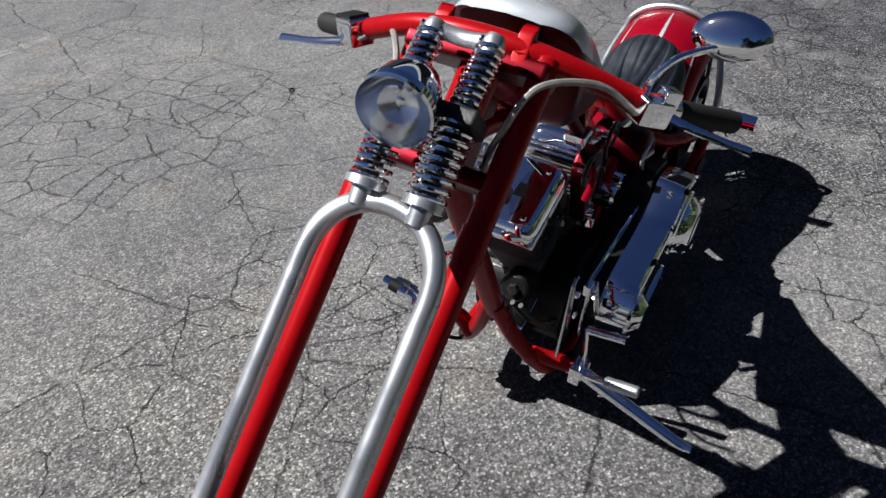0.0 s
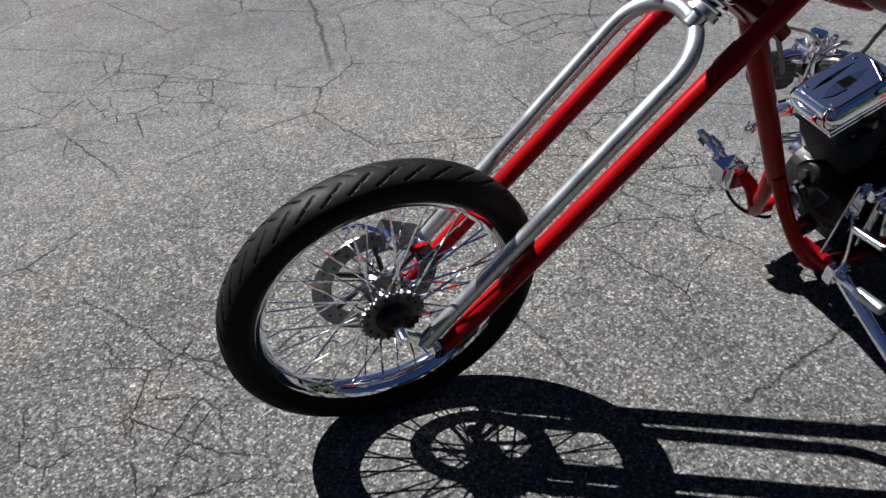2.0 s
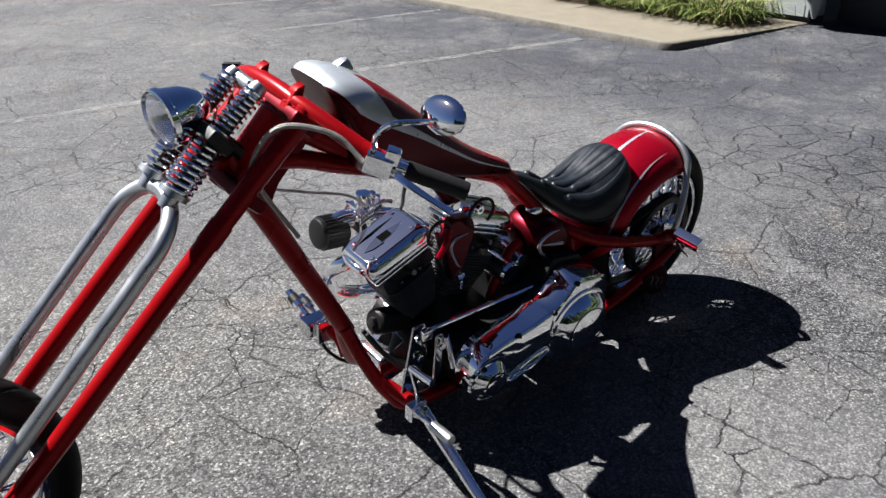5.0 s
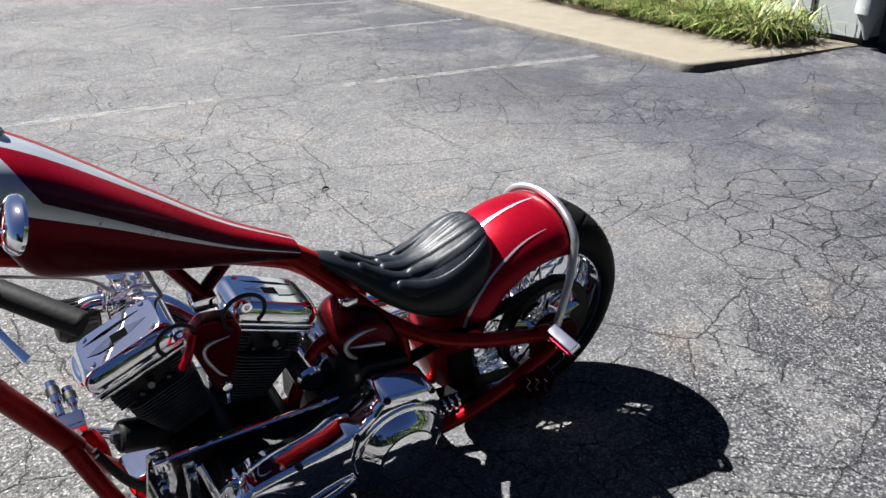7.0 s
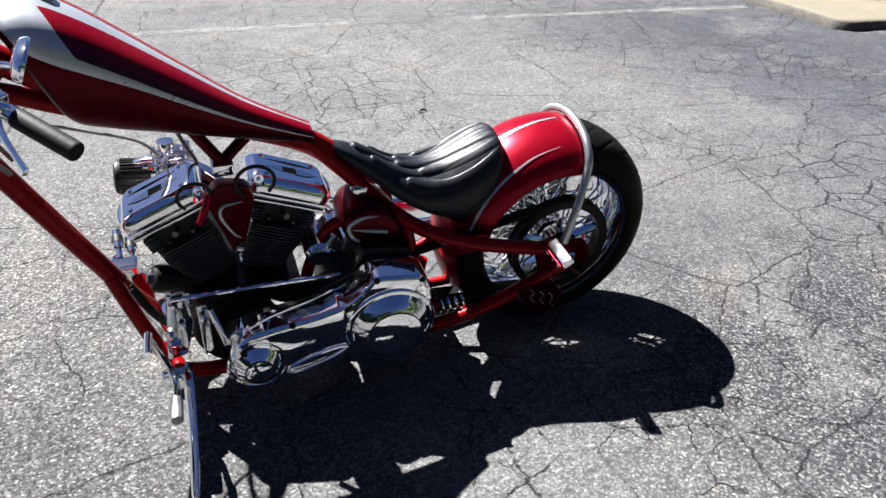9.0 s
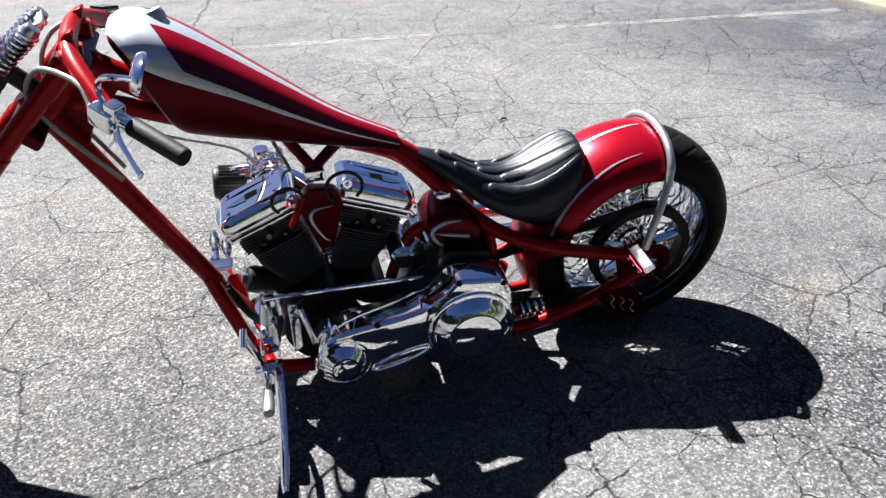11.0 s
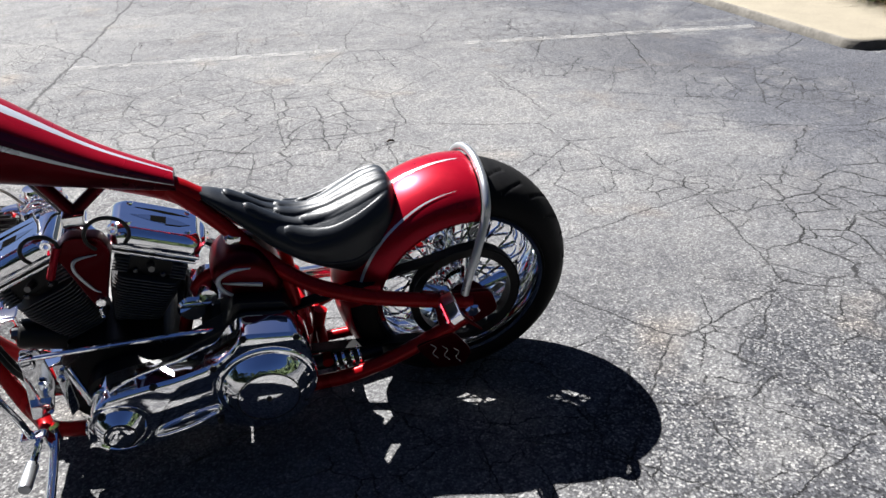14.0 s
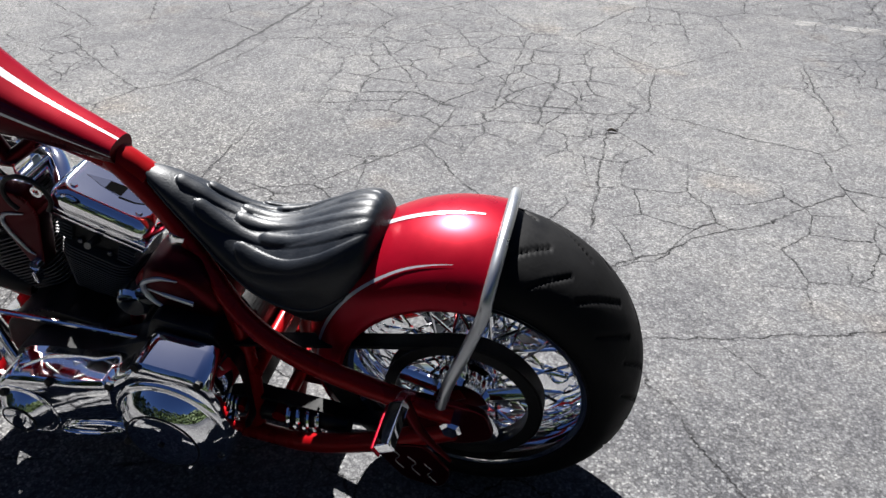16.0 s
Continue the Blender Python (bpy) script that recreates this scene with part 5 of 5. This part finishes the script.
def build_cases():
    out = rounded([(-0.97, 0.3), (-0.9, 0.345), (-0.84, 0.36), (-0.77, 0.345), (-0.7, 0.33), (-0.68, 0.2), (-0.72, 0.13), (-0.84, 0.1), (-0.94, 0.13), (-0.985, 0.21)], 0.035)
    part("crankcase", prism(out, -0.11, 0.12, bevel=0.01), BLACK, engine, "dark engine case")
    part("cam_cover", prism(rounded([(-0.93, 0.3), (-0.8, 0.32), (-0.74, 0.25), (-0.78, 0.14), (-0.9, 0.14), (-0.95, 0.2)], 0.03), 0.12, 0.165, bevel=0.01), CHROME, engine, "chrome cam cover")
    # front mount and regulator
    part("front_mount", prism(rounded([(-1.06, 0.24), (-0.97, 0.28), (-0.97, 0.17), (-1.04, 0.15)], 0.01), -0.045, 0.045, bevel=0.004), CHROME, engine, "chrome front motor mount")
    ft = part("oil_filter", lathe([(0, 0.055), (0.028, 0.055), (0.034, 0.05), (0.036, 0.04), (0.036, -0.05), (0, -0.05)], (-1.0, -0.005, 0.335), (-1, -0.1, 0.35), seg=32), BLACK, bike, "black oil filter before the engine cases")
    part("filter_cap", lathe([(0, 0.068), (0.012, 0.068), (0.014, 0.06), (0.014, 0.05), (0, 0.05)], (-1.0, -0.005, 0.335), (-1, -0.1, 0.35), seg=6), DULL, ft, "steel filter nut", 20)
    # gearbox behind
    gb = part("gearbox", prism(rounded([(-0.64, 0.37), (-0.5, 0.395), (-0.42, 0.36), (-0.41, 0.19), (-0.5, 0.14), (-0.64, 0.16)], 0.03), -0.12, 0.13, bevel=0.01), BLACK, bike, "dark gearbox case")
    part("gearbox_lid", prism(rounded([(-0.6, 0.398), (-0.48, 0.408), (-0.47, 0.392), (-0.61, 0.378)], 0.006), -0.07, 0.09, bevel=0.003), CHROME, gb, "chrome gearbox lid")
    bolts([V(x, y, 0.402) for x in (-0.595, -0.54, -0.49) for y in (-0.06, 0.08)], (0, 0, 1), 0.006, 0.01, gb, CHROME)
    # starter motor behind the cylinders
    st = part("starter_motor", lathe([(0, -0.1), (0.028, -0.1), (0.034, -0.092), (0.034, 0.02), (0.028, 0.03), (0, 0.032)], (-0.65, 0.0, 0.4), (0, 1, 0), seg=32), CHROME, bike, "chrome starter motor")
    part("solenoid", lathe([(0, -0.1), (0.02, -0.1), (0.024, -0.094), (0.024, 0.0), (0, 0.0)], (-0.61, 0.0, 0.43), (0, 1, 0), seg=24), CHROME, st)
    part("lifter_block", box((0.05, 0.04, 0.06), Matrix.Translation((-0.93, 0.1, 0.36)) @ pose(0, 0, 0, 0, -22, 0), bevel=0.006), CHROME, engine)
    me = rod_mesh("pushrod_tube", CHROME, 14)
    for x, t in ((-0.915, -22.5), (-0.88, -18), (-0.79, 18), (-0.755, 22.5)):
        a = V(x, 0.105, 0.33)
        rod("pushrod_tube", me, a, a + V(math.sin(radians(t)) * 0.22, -0.02, math.cos(radians(t)) * 0.22), 0.011, engine)


build_cases()


def build_primary():
    """The long polished cover: slanting upper faces, clutch bulge with a chamfered derby, and a front boss."""
    out = rounded([(-0.905, 0.235), (-0.893, 0.285), (-0.862, 0.318), (-0.8, 0.33), (-0.7, 0.34), (-0.62, 0.358), (-0.572, 0.395), (-0.548, 0.428), (-0.425, 0.408), (-0.402, 0.36), (-0.4, 0.25), (-0.425, 0.17), (-0.49, 0.125), (-0.56, 0.13),
           (-0.62, 0.165), (-0.68, 0.17), (-0.77, 0.15), (-0.85, 0.145), (-0.893, 0.175)], 0.02)

    def section(y, drop, inset):
        """The outline at a depth: its upper edge comes down by drop, its lower edge in by inset."""
        ring = []
        for x, z in out:
            k = min(1.0, max(0.0, (z - 0.27) / 0.05))
            ring.append(V(x + (0.5 * inset if x < -0.88 else -0.5 * inset if x > -0.41 else 0), y, z - drop * k + inset * (1 - k)))
        return ring
    pr = part("primary_cover", loft([section(-0.172, 0, 0), section(-0.186, 0, 0), section(-0.19, 0.0, 0.0), section(-0.243, 0.006, 0.001), section(-0.25, 0.011, 0.005), section(-0.253, 0.017, 0.012)]), CHROME, bike, "polished chrome primary drive cover", 28)
    c = V(-0.512, -0.25, 0.268)
    part("clutch_bulge", lathe([(0.0, 0.01), (0.106, 0.01), (0.112, 0.007), (0.118, -0.004), (0.118, -0.03)], c, (0, -1, 0), seg=72), CHROME, pr, "round polished clutch bulge")
    part("derby_cover", lathe([(0.0, 0.049), (0.045, 0.048), (0.066, 0.045), (0.07, 0.042), (0.078, 0.0372), (0.088, 0.0275), (0.1, 0.012), (0.102, 0.007)], c, (0, -1, 0), seg=72), CHROME, pr, "chrome domed derby cover with a bright chamfer")
    part("derby_groove", lathe([(0.068, 0.0445), (0.0705, 0.0445), (0.0705, 0.0415), (0.068, 0.0415)], c, (0, -1, 0), seg=72, closed=True), BLACK, pr)
    part("derby_screw", lathe([(0, 0.052), (0.006, 0.052), (0.006, 0.043), (0, 0.043)], c, (0, -1, 0), seg=12), BLACK, pr)
    f = V(-0.842, -0.25, 0.224)
    part("front_boss", lathe([(0.0, 0.031), (0.022, 0.031), (0.032, 0.028), (0.034, 0.025), (0.039, 0.022), (0.056, 0.003), (0.058, -0.004)], f, (0, -1, 0), seg=48), CHROME, pr, "chrome front boss with a bright chamfer")
    part("boss_groove", lathe([(0.0325, 0.0285), (0.035, 0.0285), (0.035, 0.025), (0.0325, 0.025)], f, (0, -1, 0), seg=48, closed=True), BLACK, pr)
    part("front_ring", lathe([(0.06, -0.002), (0.066, 0.004), (0.07, 0.004), (0.074, -0.004)], f, (0, -1, 0), seg=48), CHROME, pr)
    bolts([V(-0.545, -0.247, 0.412), V(-0.432, -0.247, 0.392), V(-0.62, -0.247, 0.344), V(-0.752, -0.247, 0.325), V(-0.872, -0.25, 0.27), V(-0.63, -0.25, 0.185), V(-0.43, -0.25, 0.2)], (0, -0.85, 0.5), 0.0085, 0.011, pr, BLACK)
    # raised oval bead along the lower edge of the neck
    oval = [V(-0.7 + 0.075 * math.cos(t), -0.255, 0.205 + 0.016 * math.sin(t) + 0.02 * math.cos(t)) for t in [2 * math.pi * k / 16 for k in range(17)]]
    part("bead", tube(oval, 0.0035, seg=8, n=3), CHROME, pr, "raised oval bead")
    # inner housing between the cover and the engine
    part("inner_primary", prism(rounded([(-0.92, 0.24), (-0.89, 0.31), (-0.72, 0.33), (-0.56, 0.4), (-0.41, 0.37), (-0.41, 0.17), (-0.6, 0.13), (-0.87, 0.13)], 0.03), -0.11, -0.1715, bevel=0.006), BLACK, pr, "black inner primary housing")
    part("inner_box", prism(rounded([(-0.6, 0.36), (-0.555, 0.45), (-0.44, 0.43), (-0.42, 0.36)], 0.012), -0.06, -0.165, bevel=0.006), BLACK, pr, "black box behind the clutch cover")


build_primary()


def build_oil_tank():
    out = rounded([(-0.6, 0.49), (-0.578, 0.528), (-0.54, 0.545), (-0.49, 0.535), (-0.45, 0.495), (-0.428, 0.445), (-0.445, 0.4), (-0.52, 0.39), (-0.575, 0.42)], 0.04, 6)
    c = V(sum(p[0] for p in out) / len(out), 0, sum(p[1] for p in out) / len(out))
    rings = []
    for y, k in ((-0.128, 0.55), (-0.126, 0.72), (-0.118, 0.88), (-0.1, 0.97), (-0.07, 1.0), (-0.03, 1.0), (-0.005, 0.96), (0.012, 0.87), (0.02, 0.72), (0.022, 0.55)):
        rings.append([V(c.x + (x - c.x) * k, y, c.z + (z - c.z) * k) for x, z in out])
    tank = part("oil_tank", loft(rings), DEEPSHADE, bike, "round deep red oil tank with silver scallops", 60)
    for pts in ([(-0.505, 0.512), (-0.545, 0.512), (-0.578, 0.493), (-0.572, 0.462), (-0.54, 0.437), (-0.505, 0.428)], [(-0.572, 0.483), (-0.535, 0.474), (-0.485, 0.462)]):
        path = []
        for x, z in pts:
            k = max(abs(x - c.x) / 0.085, abs(z - c.z) / 0.085)
            path.append(V(x, -0.1285 + 0.012 * max(0, k - 0.55) ** 1.5, z))
        part("stripe", tube(path, [0.0012, 0.0045, 0.0055, 0.0055, 0.003, 0.001][:max(3, len(pts))], seg=8, flat=1.0), SILVER, tank, "silver scallop line")
    part("oil_cap", lathe([(0, 0.018), (0.02, 0.016), (0.024, 0.008), (0.024, -0.004), (0, -0.004)], (-0.53, -0.045, 0.543), (0.3, 0, 1), seg=28), CHROME, tank, "chrome oil filler cap")


build_oil_tank()


def build_coil_cover():
    out = rounded([(-0.9, 0.6), (-0.865, 0.635), (-0.8, 0.625), (-0.785, 0.585), (-0.825, 0.45), (-0.85, 0.44)], 0.014)
    cc = part("coil_cover", prism(out, -0.045, -0.085, bevel=0.007), DEEPSHADE, bike, "deep red coil cover with silver scallop")
    part("stripe", tube([V(-0.815, -0.087, 0.585), V(-0.86, -0.087, 0.578), V(-0.868, -0.087, 0.55), V(-0.845, -0.087, 0.5), V(-0.83, -0.087, 0.485)], [0.001, 0.004, 0.004, 0.003, 0.001], seg=8), SILVER, cc, "silver scallop line")
    part("ignition_key", box((0.008, 0.02, 0.026), V(-0.838, -0.095, 0.44), bevel=0.002), CHROME, cc)
    part("switch", lathe([(0, 0.016), (0.01, 0.016), (0.012, 0), (0, 0)], (-0.835, -0.083, 0.465), (0, -1, 0), seg=18), CHROME, cc)
    for x, z, r in ((-0.918, 0.62, 0.036), (-0.782, 0.635, 0.044)):
        ring = [V(x + r * math.cos(t), -0.09 - 0.006 * math.sin(t / 2), z + r * 0.95 * math.sin(t)) for t in [radians(-50 + 28 * k) for k in range(11)]]
        part("lead_loop", tube(ring, 0.0045, seg=8, n=3), WIRE, cc, "black looped lead")
        part("clamp", lathe([(0.006, -0.006), (0.011, -0.006), (0.011, 0.006), (0.006, 0.006)], (x + 0.01, -0.075, z), (0, 1, 0), seg=20, closed=True), CHROME, cc)
    part("red_lead", tube([V(-0.885, -0.09, 0.62), V(-0.9, -0.1, 0.585), V(-0.915, -0.095, 0.55)], 0.009, seg=10), RED, cc)


build_coil_cover()


def build_intake():
    c = V(-1.06, 0.19, 0.53)
    ax = V(-1, 0.0, 0.12).normalized()
    ac = part("air_cleaner", lathe([(0, -0.045), (0.039, -0.045), (0.044, -0.04), (0.044, 0.03), (0.04, 0.038), (0.03, 0.042), (0, 0.042)], c, ax, seg=48), BLACK, bike, "round black louvred air cleaner")
    for k in range(30):
        t = 2 * math.pi * k / 30
        u, w = V(0, 1, 0), ax.cross(V(0, 1, 0))
        p = c + 0.0445 * (math.cos(t) * u + math.sin(t) * w)
        part("louvre", tube([p - ax * 0.036, p + ax * 0.026], 0.0026, seg=6), BLACK, ac)
    cb = part("carburettor", box((0.08, 0.07, 0.08), V(-0.96, 0.17, 0.56), bevel=0.012), CHROME, bike, "chrome carburettor")
    part("float_bowl", lathe([(0, -0.04), (0.028, -0.036), (0.032, -0.02), (0.032, 0.0), (0, 0)], (-0.96, 0.17, 0.525), (0, 0, 1), seg=28), CHROME, cb)
    part("carb_top", lathe([(0, 0.03), (0.02, 0.028), (0.026, 0.015), (0.026, 0), (0, 0)], (-0.965, 0.17, 0.6), (0, 0, 1), seg=28), CHROME, cb)
    part("intake_pipe", tube([V(-1.05, 0.19, 0.55), V(-1.0, 0.18, 0.56), V(-0.9, 0.12, 0.56), V(-0.84, 0.05, 0.53)], 0.024, seg=18), CHROME, cb)
    for p, r, h in ((V(-0.99, 0.15, 0.585), 0.012, 0.03), (V(-0.94, 0.15, 0.59), 0.01, 0.035), (V(-0.92, 0.2, 0.58), 0.014, 0.025), (V(-1.0, 0.2, 0.57), 0.009, 0.03)):
        part("fitting", lathe([(0, -0.02), (r * 1.25, -0.02), (r * 1.25, -0.006), (r, -0.004), (r, h * 0.7), (r * 0.7, h), (0, h)], p, (0.1, -0.2, 1), seg=16), CHROME, cb, "small chrome carburettor fitting")
    bolts([V(-0.96 + dx, 0.135, 0.56 + dz) for dx in (-0.028, 0.028) for dz in (-0.026, 0.026)], (0, -1, 0), 0.005, 0.006, cb, CHROME, "screw")
    part("fuel_line", tube([V(-0.92, 0.13, 0.56), V(-0.9, 0.09, 0.6), V(-0.915, 0.06, 0.66), V(-0.93, 0.03, 0.72)], 0.005, seg=8), WIRE, cb, "black fuel line")
    part("throttle_arm", tube([V(-0.98, 0.12, 0.6), V(-0.95, 0.11, 0.625), V(-0.91, 0.12, 0.61)], 0.006), CHROME, cb)
    part("throttle_cable", tube([V(-1.3, 0.1, 0.83), V(-1.26, 0.13, 0.75), V(-1.15, 0.16, 0.69), V(-1.03, 0.15, 0.65), V(-0.98, 0.13, 0.61)], 0.004, seg=8), HOSE, cb, "pale braided throttle cable")


build_intake()


def build_exhaust():
    for pts in ([(-1.0, 0.06, 0.5), (-1.06, 0.09, 0.49), (-1.08, 0.15, 0.43), (-1.04, 0.2, 0.33), (-0.9, 0.215, 0.26), (-0.6, 0.22, 0.22), (-0.2, 0.225, 0.2)], [(-0.68, 0.06, 0.49), (-0.62, 0.1, 0.47), (-0.58, 0.16, 0.4), (-0.5, 0.21, 0.32), (-0.2, 0.23, 0.27)]):
        ex = part("exhaust_pipe", tube([V(*p) for p in pts], 0.022, seg=20), CHROME, bike, "chrome exhaust pipe")
    part("head_pipe_flange", tube([V(-0.985, 0.05, 0.5), V(-1.02, 0.07, 0.498)], 0.03, seg=24), CHROME, ex)


build_exhaust()


# ---- foot controls, stand and tail fittings ----
def build_controls():
    left = part("foot_control", box((0.055, 0.03, 0.05), V(-1.04, -0.19, 0.175), bevel=0.006), CHROME, bike, "chrome forward foot control with peg")
    part("foot_peg", tube([V(-1.038, -0.2, 0.166), V(-1.042, -0.335, 0.187)], 0.009, seg=18), CHROME, left, "chrome foot peg")
    a, b2 = V(-1.038, -0.2, 0.166), V(-1.042, -0.335, 0.187)
    part("peg_sleeve", tube([a.lerp(b2, 0.42), a.lerp(b2, 0.45), a.lerp(b2, 0.97), b2 + (b2 - a) * 0.01], [0.011, 0.0145, 0.0145, 0.0125], seg=20, smooth=False), ALU, left, "satin metal peg sleeve")
    part("shift_arm", tube([V(-1.04, -0.195, 0.185), V(-1.05, -0.2, 0.25), V(-1.072, -0.2, 0.335)], 0.0085, seg=12, flat=0.6), CHROME, left, "chrome shift arm")
    part("shift_peg", tube([V(-1.071, -0.2, 0.34), V(-1.072, -0.285, 0.354)], 0.0095, seg=16), CHROME, left, "chrome shift peg")
    part("shift_rod", tube([V(-1.0, -0.16, 0.395), V(-0.8, -0.155, 0.385), V(-0.6, -0.15, 0.372)], 0.006, seg=10), CHROME, left, "long chrome shift rod")
    part("rod_end", box((0.03, 0.02, 0.03), V(-1.0, -0.165, 0.39), bevel=0.005), CHROME, left)
    part("bracket", prism(rounded([(-1.02, 0.4), (-0.98, 0.4), (-0.97, 0.3), (-1.0, 0.2), (-1.05, 0.19)], 0.01), -0.13, -0.138, bevel=0.003), SMOKE, left, "chrome bracket plate")
    part("bracket", prism(rounded([(-0.96, 0.36), (-0.935, 0.36), (-0.935, 0.22), (-0.96, 0.2)], 0.008), -0.15, -0.158, bevel=0.003), SMOKE, left)
    part("strut", tube([V(-0.93, -0.16, 0.35), V(-0.905, -0.17, 0.24)], 0.009), CHROME, left)
    bolts([V(-1.01, -0.143, 0.37), V(-1.0, -0.143, 0.3), V(-1.03, -0.205, 0.19), V(-0.947, -0.166, 0.33)], (0, -1, 0), 0.01, 0.008, left, CHROME)
    for k in range(2):
        part("hose", tube([V(-1.1, -0.03 - 0.02 * k, 0.36), V(-1.06, -0.06 - 0.02 * k, 0.29), V(-1.0, -0.09, 0.245 - 0.015 * k), V(-0.93, -0.11, 0.235)], 0.0065, seg=8), WIRE, left, "black rubber hose")
    right = part("foot_control", box((0.075, 0.05, 0.05), V(-1.13, 0.16, 0.27), bevel=0.008), SMOKE, bike, "chrome brake control with double pegs")
    part("control_plate", box((0.05, 0.014, 0.07), V(-1.12, 0.128, 0.262), bevel=0.004), SMOKE, right)
    for p, q in ((V(-1.138, 0.185, 0.288), V(-1.142, 0.282, 0.312)), (V(-1.108, 0.185, 0.272), V(-1.112, 0.268, 0.292))):
        part("foot_peg", tube([p, p.lerp(q, 0.35)], 0.009, seg=14), CHROME, right)
        part("peg_sleeve", tube([p.lerp(q, 0.33), p.lerp(q, 0.36), p.lerp(q, 0.97), q], [0.012, 0.0145, 0.0145, 0.012], seg=18, smooth=False), CHROME, right, "chrome peg sleeve")
        part("peg_band", tube([p.lerp(q, 0.55), p.lerp(q, 0.8)], 0.0152, seg=18), BLACK, right, "black rubber band on the peg")
    part("brake_arm", tube([V(-1.135, 0.175, 0.27), V(-1.15, 0.19, 0.285), V(-1.14, 0.2, 0.292)], 0.009, flat=0.6), CHROME, right)
    part("brake_hose", tube([V(-1.12, 0.16, 0.25), V(-1.11, 0.15, 0.19), V(-1.07, 0.12, 0.14), V(-0.99, 0.1, 0.1), V(-0.95, 0.09, 0.13)], 0.005, seg=8), WIRE, right, "black brake hose")
    part("master_cylinder", tube([V(-1.11, 0.155, 0.25), V(-1.03, 0.15, 0.2)], 0.015), CHROME, right)


build_controls()


def build_stand():
    st = part("side_stand", tube([V(-1.01, -0.165, 0.16), V(-1.012, -0.22, 0.135), V(-1.018, -0.33, 0.1), V(-1.028, -0.445, 0.068), V(-1.03, -0.482, 0.066)], [0.017, 0.017, 0.016, 0.014, 0.01], seg=16, flat=0.6), CHROME, bike, "chrome side stand resting on the asphalt")
    part("stand_pivot", lathe([(0, -0.02), (0.018, -0.02), (0.018, 0.02), (0, 0.02)], (-1.012, -0.16, 0.16), (0, 0.3, 1), seg=20), CHROME, st)


build_stand()


def build_tail():
    """The side bracket with its chrome box lamp beside the axle."""
    arm = part("side_lamp", tube([V(-0.07, -0.185, 0.375), V(-0.078, -0.205, 0.4), V(-0.078, -0.235, 0.415)], 0.01), RED, bike, "chrome box side lamp on a red bracket")
    m = Matrix.Translation((-0.076, -0.278, 0.415)) @ pose(0, 0, 0, 0, -30, 0)
    part("lamp_housing", box((0.03, 0.09, 0.02), m, bevel=0.003), CHROME, arm, "chrome lamp housing")
    part("lamp_plate", box((0.005, 0.09, 0.022), m @ Matrix.Translation((-0.0205, 0, -0.004)), bevel=0.002), RED, arm, "red side plate")
    bolts([m @ V(-0.024, y, -0.004) for y in (-0.028, 0.0, 0.028)], (-1, 0, 0), 0.004, 0.004, arm, CHROME)
    part("bracket_tail", tube([V(-0.07, -0.22, 0.4), V(-0.04, -0.235, 0.35), V(0.01, -0.245, 0.3)], [0.01, 0.008, 0.003], flat=0.6), DEEPSHADE, arm)
    # plate with painted script under the axle, the script as plain bars
    plate = part("swingarm_plate", prism(rounded([(-0.15, 0.245), (-0.05, 0.272), (0.0, 0.2), (-0.02, 0.15), (-0.09, 0.16)], 0.02), -0.198, -0.206, bevel=0.002), DEEPSHADE, bike, "deep red plate with pale script lines")
    for k in range(3):
        c = V(-0.1 + 0.03 * k, -0.2075, 0.222 - 0.014 * k)
        part("script_line", tube([c + V(-0.01, 0, 0.026), c + V(0.004, 0, 0.01), c + V(-0.004, 0, -0.006), c + V(0.01, 0, -0.026)], 0.0009, seg=6), ALU, plate, "pale painted script line")
    # rear damper
    dm = part("rear_damper", tube([V(-0.4, -0.13, 0.19), V(-0.22, -0.13, 0.19)], 0.02, seg=20), BLACK, bike, "black damper with chrome coil")
    part("coil", spring(V(-0.345, -0.13, 0.19), V(-0.265, -0.13, 0.19), 4, 0.026, 0.005), CHROME, dm, "chrome coil")


build_tail()
